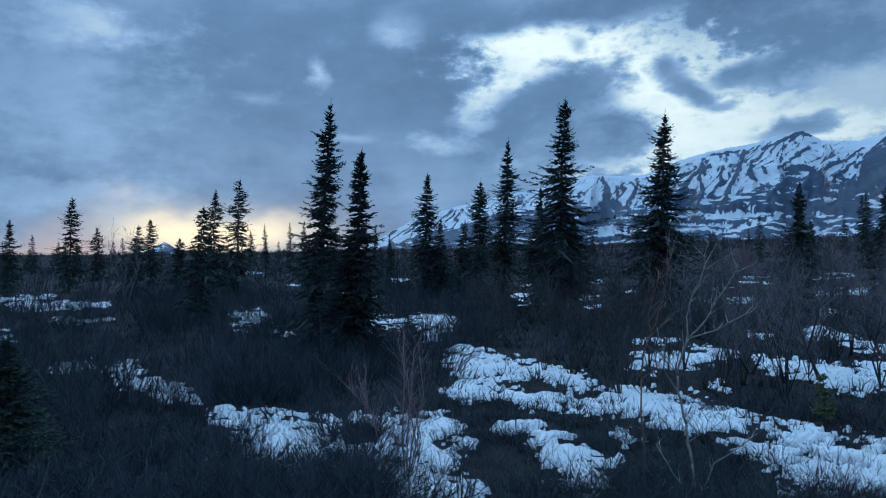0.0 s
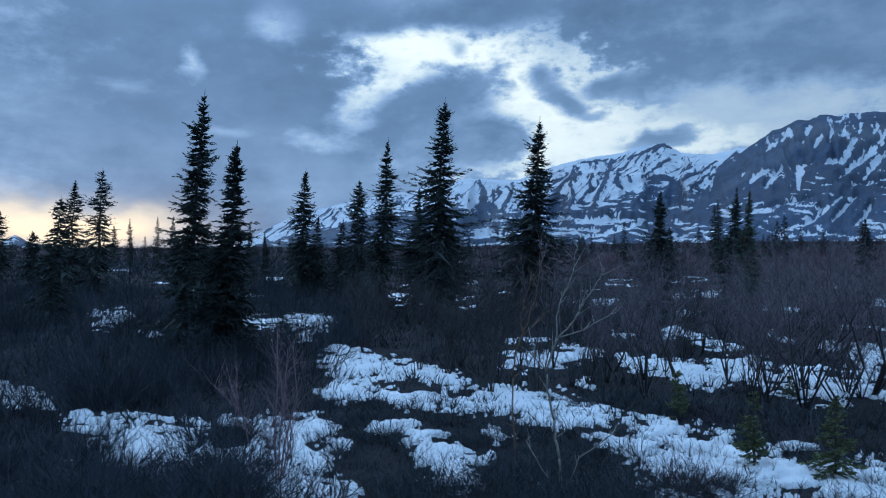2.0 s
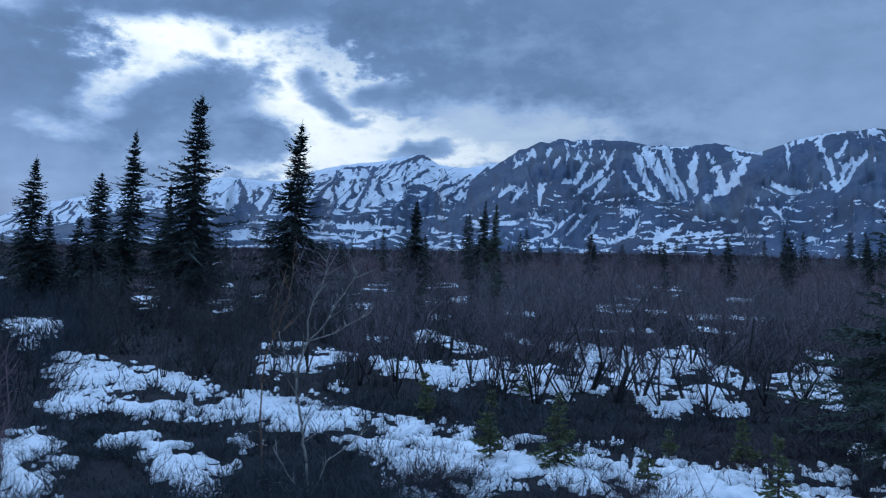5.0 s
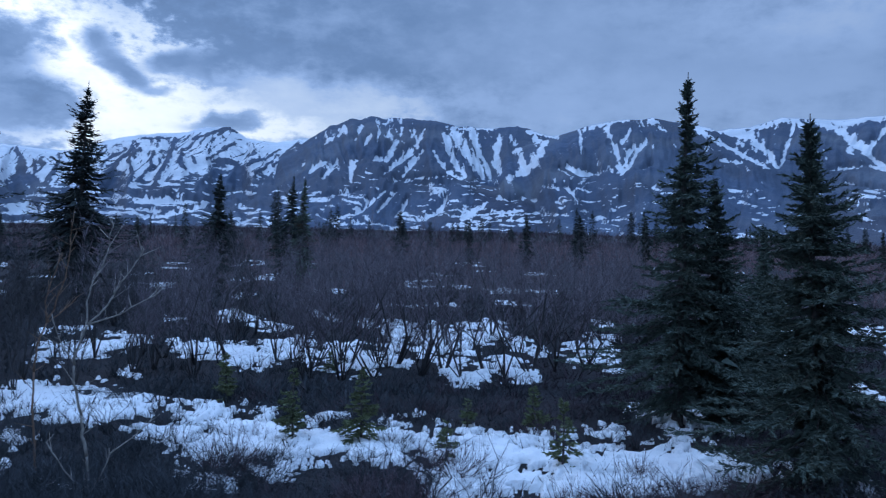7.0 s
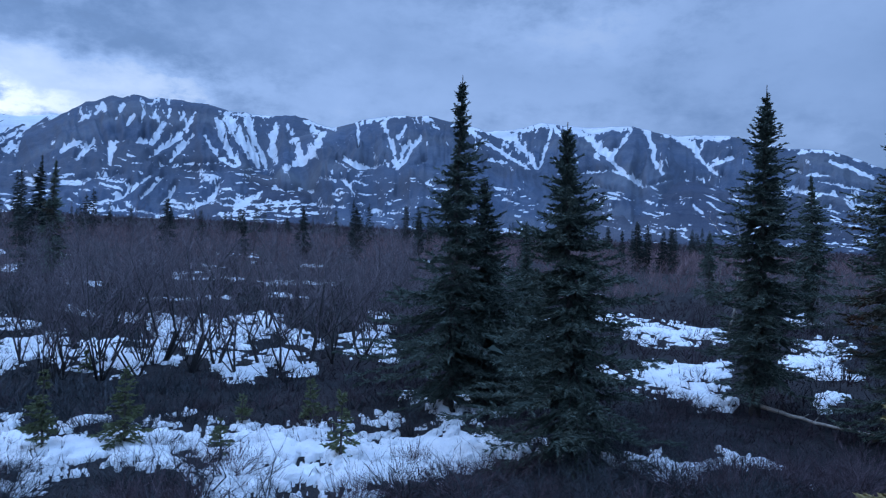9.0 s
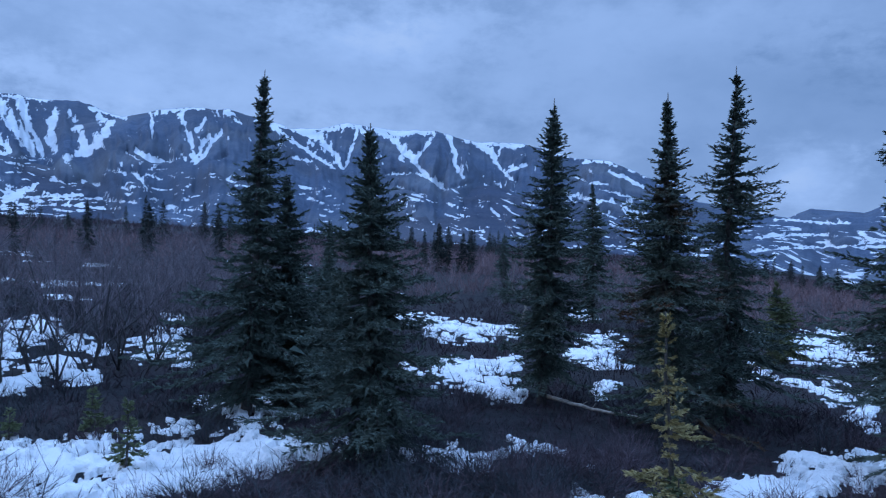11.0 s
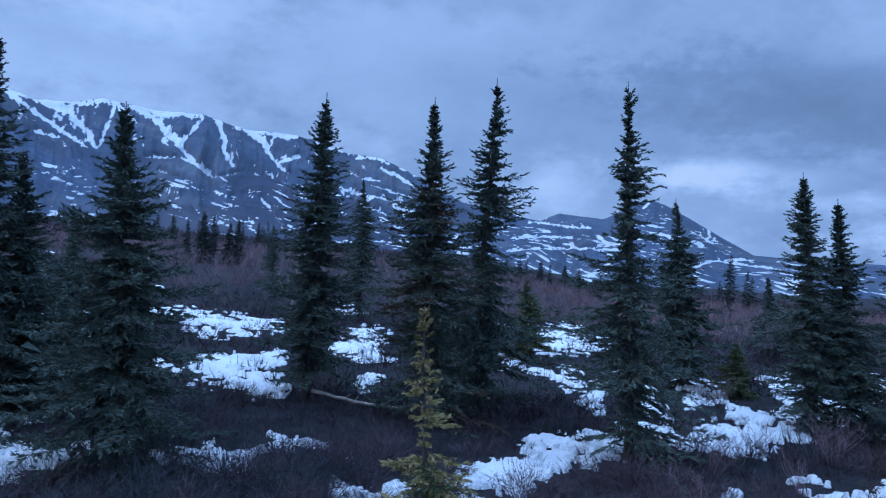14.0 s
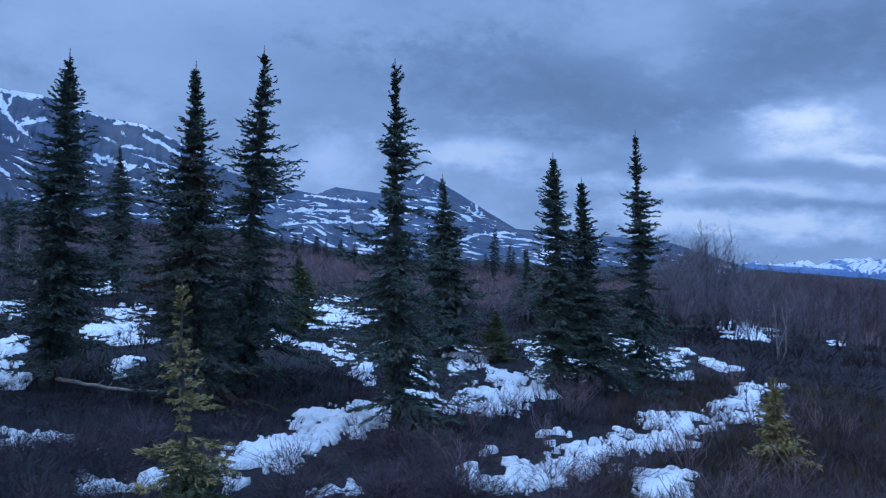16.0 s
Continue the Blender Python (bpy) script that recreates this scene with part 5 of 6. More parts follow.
spruce(-44.52, 36.4, 8.26, 1.05, 0.50, "narrow", 0.8, needles=NEEDLE_SHADED, label=COL)
spruce(-40.50, 30.5, 9.00, 1.75, 0.62, "wide", 0.8, needles=NEEDLE_SHADED, label="large broad dark spruce with layered branches", bare=0.12)
spruce(-41.94, 36.0, 5.90, 0.83, 0.36, "cone", 0.7, needles=NEEDLE_SHADED, label="dark spruce beside a taller one")
spruce(-39.2, 33.0, 4.4, 0.95, 0.1, "cone", 0.7, needles=NEEDLE_SHADED, label="dark spruce beside a taller one", bare=0.2)
spruce(-33.20, 33.3, 8.66, 1.7, 0.68, "cone", 0.75, needles=NEEDLE_SHADED, label="tall dark spruce with a dense conical crown")
spruce(-23.82, 35.8, 5.51, 0.90, 0.41, "cone", 0.75, needles=NEEDLE_SHADED, label="dark spruce standing in a leafless thicket")
spruce(-18.28, 38.3, 5.71, 0.76, 0.28, "cone", 0.7, needles=NEEDLE_SHADED, label="dark spruce standing in a leafless thicket")
spruce(-17.46, 36.9, 5.46, 0.74, 0.27, "cone", 0.7, needles=NEEDLE_BROWN, label="dark spruce with some browned needles")
for az, r, h, rad, lean in [
        (-79.24, 61.0, 5.60, 0.70, 0.1), (-75.65, 66.0, 7.60, 1.10, 0.35), (-73.79, 91.5, 6.0, 1.1, 0.0), (-71.56, 60.7, 5.2, 0.95, 0.45),
        (-70.33, 73.0, 6.2, 0.85, 0.0), (-67.60, 33.7, 5.08, 0.87, 0.45), (-66.27, 51.1, 7.15, 0.90, 0.39), (-64.67, 50.3, 7.83, 1.10, 0.48),
        (-68.39, 65.0, 4.3, 0.90, 0.0)]:
    spruce(az, r, h, 1.35 * rad, lean, "narrow", 0.6, needles=NEEDLE_SHADED, label="dark spruce against the sunset sky")
for az, r, h, rad in [
        (-62.26, 112.0, 7.0, 0.75), (-63.3, 118.0, 6.2, 0.7), (-60.43, 104.0, 7.0, 0.75), (-59.38, 109.0, 7.0, 0.8), (-53.96, 128.0, 7.0, 0.9), (-52.98, 150.0, 5.92, 0.95),
        (-22.47, 150.0, 5.93, 1.5), (-19.07, 75.5, 7.02, 0.87), (-19.28, 82.5, 7.01, 0.88), (-9.79, 150.0, 6.79, 1.5), (-0.11, 150.0, 6.61, 1.4),
        (3.86, 150.0, 6.78, 1.6), (-4.51, 150.0, 5.34, 1.1), (7.66, 129.5, 7.01, 1.4), (8.70, 150.0, 6.44, 1.4)]:
    if r == 150.0:
        az, r, h, rad = draw_in(az, r, h, rad, 62.0)
    spruce(az, r, h, rad, 0, "narrow", 0.55, needles=NEEDLE_SHADED, label="dark spruce rising from the leafless thicket", group="far spruces")
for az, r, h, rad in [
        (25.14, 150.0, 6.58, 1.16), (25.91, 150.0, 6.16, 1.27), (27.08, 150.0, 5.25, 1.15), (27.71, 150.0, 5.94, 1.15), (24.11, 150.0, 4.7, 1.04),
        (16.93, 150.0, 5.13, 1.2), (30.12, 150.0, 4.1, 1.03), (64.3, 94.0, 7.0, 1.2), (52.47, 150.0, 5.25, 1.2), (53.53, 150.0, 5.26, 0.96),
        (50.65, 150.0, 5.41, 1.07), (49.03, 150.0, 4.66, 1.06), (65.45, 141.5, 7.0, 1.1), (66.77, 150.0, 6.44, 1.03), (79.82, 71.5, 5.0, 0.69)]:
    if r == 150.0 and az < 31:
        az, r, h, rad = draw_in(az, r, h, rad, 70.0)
    spruce(az, r, h, rad, 0, "narrow", 0.45, needles=NEEDLE_SHADED, label=FAR, group="far spruces")
# the near group
spruce(11.12, 11.2, 4.96, 0.82, 0.12, "ragged", 1.0, label="tall dark green spruce with a clubbed top")
spruce(14.09, 11.5, 3.54, 0.60, -0.11, "cone", 1.0, label="green spruce growing beside a taller one")
spruce(17.09, 13.4, 2.94, 0.48, -0.05, "cone", 0.9, label="green spruce half hidden behind others")
spruce(20.83, 8.9, 3.96, 0.80, -0.16, "wide", 1.0, label="bushy green spruce with wide low branches")
spruce(33.55, 12.7, 5.11, 0.73, 0.06, "cone", 1.0, label="tall green spruce with a forked top and bare trunk", bare=0.1)
spruce(37.19, 29.4, 5.33, 0.87, -0.21, "cone", 0.75, label="slender spruce behind nearer trees")
spruce(30.36, 35.5, 3.30, 0.60, -0.07, "cone", 0.6, label="small spruce behind nearer trees")
spruce(43.20, 11.2, 4.82, 0.62, -0.20, "cone", 1.0, needles=NEEDLE_BROWN, label="tall spruce with reddish browned upper needles")
spruce(46.70, 12.3, 5.43, 0.86, 0.03, "ragged", 1.0, label="tall dark spruce with drooping shaggy branches")
# lower branches of the yellowed spruce below, built as a separate small spruce
spruce(43.9, 6.8, 0.62, 0.46, 0.0, "wide", 0.93, sparse=True, needles=NEEDLE_YOUNG, label="low skirt of spreading branches under a yellowed young spruce", group="young spruces")
spruce(43.60, 6.9, 2.05, 0.235, -0.12, "cone", 0.93, bare=0.24, sparse=True, needles=NEEDLE_YELLOW, label="sparse yellowed young spruce")
spruce(50.14, 19.5, 2.10, 0.46, -0.10, "cone", 0.9, needles=NEEDLE_YOUNG, label="small bright green spruce")
spruce(58.56, 10.1, 4.91, 0.84, -0.31, "ragged", 1.0, label="tall spruce with uneven tufted branches", bare=0.08)
spruce(61.78, 16.4, 3.90, 0.63, -0.36, "cone", 0.9, label="green spruce behind a nearer one")
spruce(70.50, 13.5, 4.20, 0.60, -0.36, "cone", 1.0, label="green spruce in a pair")
spruce(72.91, 13.9, 3.86, 0.62, -0.42, "cone", 1.0, label="green spruce in a pair")
spruce(76.66, 14.9, 4.89, 0.66, -0.47, "ragged", 1.0, label="tall slim spruce with a thin clubbed top")
spruce(67.46, 28.5, 2.82, 0.58, -0.27, "cone", 0.7, label="small spruce behind nearer trees")
spruce(65.59, 16.1, 1.08, 0.32, -0.10, "cone", 1.0, needles=NEEDLE_YOUNG, label=YOUNG, group="young spruces")
spruce(86.57, 10.1, 1.10, 0.21, -0.18, "cone", 0.7, needles=NEEDLE_YELLOW, label="yellowed young spruce in brown brush", group="young spruces")
for az, r, h, rad in [(-22.62, 12.8, 0.76, 0.27), (-17.70, 10.0, 0.95, 0.23), (-12.52, 9.8, 0.96, 0.31), (-5.95, 8.9, 0.47, 0.12), (-4.41, 10.6, 0.39, 0.16), (0.57, 10.5, 0.60, 0.22), (2.93, 8.8, 0.80, 0.17), (-14.99, 15.6, 0.39, 0.12)]:
    spruce(az, r, h, rad * 0.62, 0, "cone", 0.93, sparse=True, needles=NEEDLE_YOUNG, label=YOUNG, group="young spruces")
spruce(-80.2, 11.0, 1.85, 0.5, 0, "cone", 1.0, label="small green spruce among dark willows")


def far_spruces():
    rng = np.random.default_rng(88)
    kinds = [spruce(20.0 + k, 170.0 + 3 * k, 6.0, 1.0, 0, "narrow", 0.3, needles=NEEDLE_SHADED, label=FAR, seed=700 + k, group="far spruces") for k in range(4)]
    az = np.concatenate([rng.uniform(-82, -48, 30), rng.uniform(-46, -20, 18), rng.uniform(-20, 12, 34), rng.uniform(8, 36, 40), rng.uniform(44, 70, 30)])
    for a in az:
        d = rng.uniform(95, 260)
        x, y = polar(a, d)
        copy_thing(kinds[rng.integers(4)], pose(float(x), float(y), float(lay(x, y)), 0, 0, rng.uniform(0, 360)) @ Matrix.Diagonal((*[rng.uniform(0.8, 1.2)] * 2, rng.uniform(0.65, 1.1), 1)))


far_spruces()



# ---------------------------------------------------------------- shrubs
def shrub_arrays(rng, h, spread, stems, twigs, thick=0.012, curve=0.35, wild=0.06):
    """Bare many-stemmed shrub: stems in three pieces, then fine twigs."""
    a = rng.uniform(0, 2 * math.pi, stems)
    o = np.stack([np.cos(a), np.sin(a)], -1)
    reach = spread * rng.uniform(0.25, 1.0, stems)
    hh = h * rng.uniform(0.6, 1.0, stems)
    ks = [0.0, 0.3, 0.65, 1.0]
    pts = []
    jit = rng.normal(0, wild * h, (4, stems, 2))
    for k, f in enumerate(ks):
        xy = o * (reach * f ** (1 + curve) + 0.06 * spread)[:, None] + jit[k] * (f > 0)
        pts.append(np.concatenate([xy, (hh * f - (0.08 if k == 0 else 0))[:, None]], 1))
    rad = [thick, thick * 0.75, thick * 0.5, thick * 0.2]
    rs = rng.uniform(0.6, 1.2, stems)
    wood = [tube([p[i] for p in pts], np.array(rad) * rs[i], 4) for i in range(stems)]
    si = rng.integers(0, stems, twigs)
    f = rng.uniform(0.3, 1.0, twigs)
    P = np.stack(pts)
    seg = np.minimum(np.searchsorted(ks, f, side="right") - 1, 2)
    lf = (f - np.array(ks)[seg]) / np.diff(ks)[seg]
    root = P[seg, si] * (1 - lf)[:, None] + P[seg + 1, si] * lf[:, None]
    d = rng.normal(0, 0.55, (twigs, 3))
    d[:, 2] = np.abs(d[:, 2]) * 0.8 + 0.75
    d[:, :2] += o[si] * 0.3
    d /= np.linalg.norm(d, axis=1, keepdims=True)
    tl = h * rng.uniform(0.10, 0.30, twigs)
    mid = root + d * (tl * 0.5)[:, None]
    d2 = d + rng.normal(0, 0.25, (twigs, 3))
    end = mid + d2 * (tl * 0.5)[:, None]
    t1 = spikes(root, mid + d * (tl * 0.12)[:, None], thick * 0.24)
    t2 = slivers(mid, end, thick * 0.2, rng)
    # side twigs
    d3 = d + rng.normal(0, 0.6, (twigs, 3))
    t3 = slivers(mid, mid + d3 * (tl * 0.4)[:, None], thick * 0.16, rng)
    return wood, joined([t1, t2, t3])


def shrub_kind(name, label, category, group, mat_wood, mat_twig, **kw):
    rng = np.random.default_rng(kw.pop("seed"))
    wood, tw = shrub_arrays(rng, **kw)
    if kw["stems"] > 8:
        return (name, label, category, group, [], tri_mesh("twigs", *joined(wood + [tw]), mat_twig))
    return (name, label, category, group, [tri_mesh("stem", *w, mat_wood) for w in wood], tri_mesh("twigs", *tw, mat_twig))


def mound_kind(label, mat, seed, twigs=140):
    """A low rounded bush of fine twigs that spread from one root."""
    rng = np.random.default_rng(seed)
    a, up = rng.uniform(0, 2 * math.pi, twigs), rng.uniform(0.12, 1.0, twigs)
    d = np.stack([np.cos(a) * np.sqrt(1 - up * up), np.sin(a) * np.sqrt(1 - up * up), up * 0.85], -1)
    root = np.concatenate([rng.normal(0, 0.09, (twigs, 2)), np.full((twigs, 1), -0.03)], 1)
    ln = rng.uniform(0.36, 0.62, twigs) * (0.8 + 0.35 * vnoise(a * 1.6, up * 3, seed))
    mid = root + d * (ln * 0.5)[:, None] + rng.normal(0, 0.02, (twigs, 3))
    d2 = d + rng.normal(0, 0.22, (twigs, 3)) + np.array([0, 0, 0.18])
    pieces = [spikes(root, mid + d * 0.04, 0.0055), slivers(mid, mid + d2 * (ln * 0.5)[:, None], 0.0044, rng)]
    for _ in range(3):
        f = rng.uniform(0.3, 0.95, twigs)
        p = mid + d2 * (ln * 0.5 * f)[:, None]
        pieces.append(slivers(p, p + (d2 + rng.normal(0, 0.6, (twigs, 3))) * rng.uniform(0.08, 0.17, twigs)[:, None], 0.0038, rng))
    return ("dwarf_birch", label, "shrub", "dwarf birch bushes", [], tri_mesh("twigs", *joined(pieces), mat))


def plant(kind, az, r, scale, rng):
    name, label, category, group, stems, twigs = kind
    x, y = polar(az, r)
    ob = new(name)
    ob.matrix_basis = pose(float(x), float(y), float(lay(x, y)), 0, 0, rng.uniform(0, 360)) @ Matrix.Diagonal((scale, scale, scale * rng.uniform(0.85, 1.15), 1))
    tagged(ob, label, category, group)
    for stem in stems:
        part("stem", stem, ob)
    part("crown", twigs, ob)["kind"] = "stuff"
    return ob


def tufts(name, label, rng, x, y, size, mat, blades=18, width=0.02, kind="stuff", lift=1.0, forks=False):
    """Joined clumps of fine upright twigs."""
    n = len(x)
    z = lay(x, y)
    i = np.repeat(np.arange(n), blades)
    N_ = len(i)
    s = size[i]
    a, q = rng.uniform(0, 6.283, N_), np.sqrt(rng.random(N_))
    root = np.stack([x[i] + np.cos(a) * q * s * 0.55, y[i] + np.sin(a) * q * s * 0.55, z[i] - 0.03], -1)
    d = np.stack([np.cos(a) * q * 0.6, np.sin(a) * q * 0.6, np.full(N_, lift)], -1) + rng.normal(0, 0.28, (N_, 3))
    L_ = s * rng.uniform(0.5, 1.1, N_) * (1 - 0.35 * q)
    w = np.cross(d, rng.normal(0, 1, (N_, 3)))
    w /= np.linalg.norm(w, axis=1, keepdims=True) + 1e-9
    w *= (width * s * rng.uniform(0.6, 1.3, N_))[:, None]
    tip = root + d * L_[:, None]
    v = [np.stack([root - w, root + w, tip], 1)]
    m = root + d * (L_ * rng.uniform(0.35, 0.6, N_))[:, None]
    for _ in range(2 if forks else 1):
        e = d + rng.normal(0, 0.5, (N_, 3))
        v.append(np.stack([m - w * 0.6, m + w * 0.6, m + e * (L_ * 0.5)[:, None]], 1))
    v = np.concatenate(v).reshape(-1, 3)
    ob = new(name, tri_mesh(name, v, np.arange(len(v)).reshape(-1, 3), mat))
    return tagged(ob, label, "shrubs", kind=kind)


def scatter(rng, n, az0, az1, r0, r1, power=1.0):
    az = rng.uniform(az0, az1, n)
    r = (r0 ** power + (r1 ** power - r0 ** power) * rng.random(n)) ** (1 / power)
    return az, r


def build_heath():
    rng = np.random.default_rng(77)
    a1, r1 = scatter(rng, 11000, -84, 98, 5.0, 14, 1.3)
    a2, r2 = scatter(rng, 7500, -84, 98, 14, 36, 1.1)
    az, r = np.concatenate([a1, a2]), np.concatenate([r1, r2])
    x, y = polar(az, r)
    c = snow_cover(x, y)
    keep = (c < 0.42) | (rng.random(len(x)) < np.clip(0.42 - 0.5 * (c - 0.4), 0.05, 1))
    x, y, r = x[keep], y[keep], r[keep]
    size = rng.uniform(0.14, 0.34, len(x)) * (0.65 + 0.7 * fbm(x / 3, y / 3, 2, 90)) * np.clip(r / 11, 0.8, 1.9)
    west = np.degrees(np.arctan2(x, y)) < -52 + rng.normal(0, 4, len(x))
    east = np.degrees(np.arctan2(x, y)) > -2 + rng.normal(0, 8, len(x))
    mid = ~west & ~east
    tufts("heath", "dense low dark grey brown heath and dwarf birch", rng, x[mid], y[mid], size[mid], HEATH, 10, 0.032, lift=0.7)
    tufts("heath", "dense low dark purple brown heath and dwarf birch", rng, x[east], y[east], size[east], HEATH_PURPLE, 11, 0.028, lift=0.6)
    tufts("heath", "dense low blackish heath under the sunset", rng, x[west], y[west], size[west], DARK_TWIG, 11, 0.032, lift=0.7)
    az, r = scatter(rng, 30000, -84, 98, 6.0, 28, 1.1)
    x, y = polar(az, r)
    c = snow_cover(x, y)
    keep = (c > 0.40) & (c < 0.40 + rng.random(len(x)) ** 1.6 * 0.85)
    x, y, r = x[keep], y[keep], r[keep]
    size = rng.uniform(0.09, 0.24, len(x)) * np.clip(r / 12, 0.85, 1.5)
    tufts("dwarf_shrubs", "small dark twiggy clumps poking through snow", rng, x, y, size, HEATH, 16, 0.036, lift=0.5)
    az, r = scatter(rng, 900, 74, 99, 6.0, 17, 1.2)
    x, y = polar(az, r)
    keep = snow_cover(x, y) < 0.42
    x, y = x[keep], y[keep]
    tufts("dry_grass", "dry buff brown grass and brush", rng, x, y, rng.uniform(0.18, 0.4, len(x)), BUFF, 24, 0.018)
    az, r = scatter(rng, 5600, -86, 98, 34, 170, 0.8)
    x, y = polar(az, r)
    size = rng.uniform(0.6, 1.5, len(x)) * np.clip(r / 60, 0.7, 1.5)
    rise_az, rise_r = scatter(rng, 700, 79, 98, 40, 88)
    rx, ry = polar(rise_az, rise_r)
    tufts("thicket", "purple brown leafless thicket on a low rise", rng, rx, ry, rng.uniform(0.8, 1.5, len(rx)), HEATH_BROWN, 30, 0.014, forks=True)
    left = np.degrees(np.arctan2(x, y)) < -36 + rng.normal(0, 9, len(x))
    far_az, far_r = scatter(rng, 5200, -88, 98, 150, 900, 0.3)
    fx, fy = polar(far_az, far_r)
    tufts("far_thicket", "distant dark leafless thicket along the plain's edge", rng, fx, fy, rng.uniform(1.4, 3.2, len(fx)) * np.clip(far_r / 300, 0.8, 1.6), HEATH_BROWN, 9, 0.05, forks=True)
    tufts("thicket", "reddish brown leafless willow thicket reaching far off", rng, x[~left], y[~left], size[~left], REDTWIG, 14, 0.02, forks=True)
    tufts("thicket", "dark leafless thicket on the plain under the sunset", rng, x[left], y[left], size[left] * 0.9, DARK_TWIG, 16, 0.02, forks=True)


build_heath()


def build_alders():
    rng = np.random.default_rng(5)
    kinds = [shrub_kind("alder_shrub", "leafless grey brown alder shrub standing in snow", "shrub", "alder thicket", ALDER_BARK, ALDER, seed=100 + k, h=2.3 + 0.25 * k, spread=0.36 + 0.05 * k, stems=6, twigs=260, thick=0.019, wild=0.07, curve=0.5) for k in range(5)]
    # alders towards the sunset: the dimmer light there is put into darker twigs
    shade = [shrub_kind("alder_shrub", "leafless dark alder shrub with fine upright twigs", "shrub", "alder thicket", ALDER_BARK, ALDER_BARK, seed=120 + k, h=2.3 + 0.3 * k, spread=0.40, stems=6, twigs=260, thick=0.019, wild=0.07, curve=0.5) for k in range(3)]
    black = [shrub_kind("willow_shrub", "leafless blackish willow shrub with dense fine twigs", "shrub", "low willow shrubs", DARK_TWIG, DARK_TWIG, seed=220 + k, h=0.95, spread=0.55, stems=10, twigs=190, thick=0.0075, wild=0.09) for k in range(3)]
    stout = [shrub_kind("alder_shrub", "stout leafless alder with crooked dark stems in snow", "shrub", "alder thicket", ALDER_BARK, ALDER, seed=140 + k, h=2.5 + 0.2 * k, spread=0.62, stems=4, twigs=110, thick=0.031, wild=0.10, curve=0.6) for k in range(3)]
    for a, d in [(-22.5, 17.2), (-19.0, 16.6), (-16.2, 16.0), (-13.6, 16.4), (-11.8, 15.0), (-10.0, 16.2), (-8.2, 15.2), (-6.4, 15.8), (-4.9, 14.6), (-3.2, 15.6), (-1.6, 14.8), (0.3, 15.4), (2.2, 15.9), (4.4, 16.6), (-27.0, 18.0), (-31.5, 18.6)]:
        plant(stout[rng.integers(3)], a, d, rng.uniform(0.75, 1.0), rng)
    low = [shrub_kind("willow_shrub", "low leafless dark willow shrub with fine twigs", "shrub", "low willow shrubs", HEATH, HEATH, seed=200 + k, h=0.85, spread=0.5, stems=10, twigs=110, thick=0.0075, wild=0.09) for k in range(4)]
    az, r = scatter(rng, 420, -84, -46, 15.0, 60.0, 1.1)
    x, y = polar(az, r)
    keep = snow_cover(x, y) < 0.45
    tufts("willow_thicket", "dark leafless willows between the spruces", rng, x[keep], y[keep], rng.uniform(0.7, 1.5, keep.sum()), DARK_TWIG, 70, 0.008, forks=True)
    az, r = scatter(rng, 150, -47, 14, 14.5, 34.0, 1.1)
    for a, d in zip(az, r):
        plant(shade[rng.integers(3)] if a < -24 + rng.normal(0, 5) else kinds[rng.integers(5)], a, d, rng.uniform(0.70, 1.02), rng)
    az, r = scatter(rng, 52, 14, 60, 24.0, 45.0, 1.2)
    for a, d in zip(az, r):
        plant(kinds[rng.integers(5)], a, d, rng.uniform(0.45, 0.68), rng)
    for a, d, k in [(77.0, 33.0, 1.0), (78.4, 31.0, 1.15), (79.6, 33.0, 1.25), (80.8, 35.0, 1.2), (82.0, 34.0, 1.05), (76.2, 28.0, 0.9), (78.9, 28.5, 0.85), (83.4, 38.0, 1.0), (80.2, 29.5, 0.8), (77.6, 35.0, 1.1), (79.0, 34.5, 1.3), (80.2, 36.0, 1.3), (81.4, 37.0, 1.2), (78.2, 36.0, 1.15), (77.4, 30.5, 1.0), (78.0, 32.5, 1.2), (79.3, 31.5, 1.25), (80.6, 33.5, 1.2), (81.6, 35.5, 1.1), (79.9, 32.0, 1.15)]:
        plant(kinds[rng.integers(5)], a, d, k, rng)
        plant(kinds[rng.integers(5)], a + rng.normal(0, 0.5), d + rng.normal(0, 1.0), k * rng.uniform(0.9, 1.12), rng)
    az, r = scatter(rng, 40, 66, 96, 22.0, 45.0, 1.2)
    for a, d in zip(az, r):
        plant(kinds[rng.integers(5)], a, d, rng.uniform(0.6, 0.9), rng)
    az, r = scatter(rng, 150, -82, 96, 6.0, 20.0, 1.2)
    for a, d in zip(az, r):
        x, y = polar(a, d)
        if snow_cover(x, y) < 0.45:
            plant(low[rng.integers(4)], a, d, rng.uniform(0.5, 1.0), rng)
    brown = [shrub_kind("willow_shrub", "low leafless brown willow shrub with fine twigs", "shrub", "low willow shrubs", BUFF, REDTWIG, seed=300 + k, h=0.75, spread=0.5, stems=10, twigs=100, thick=0.0075, wild=0.09) for k in range(3)]
    az, r = scatter(rng, 75, 60, 97, 6.5, 17.0, 1.2)
    for a, d in zip(az, r):
        x, y = polar(a, d)
        if snow_cover(x, y) < 0.5:
            plant(brown[rng.integers(3)], a, d, rng.uniform(0.4, 0.9), rng)
    az, r = scatter(rng, 45, -64, -30, 6.6, 11.5, 1.2)
    for a, d in zip(az, r):
        plant(low[rng.integers(4)], a, d, rng.uniform(0.45, 0.85), rng)
    az, r = scatter(rng, 110, -84, -55, 6.3, 18.0, 1.2)
    for a, d in zip(az, r):
        x, y = polar(a, d)
        if snow_cover(x, y) < 0.5:
            plant(black[rng.integers(3)], a, d, rng.uniform(0.6, 1.2), rng)


build_alders()


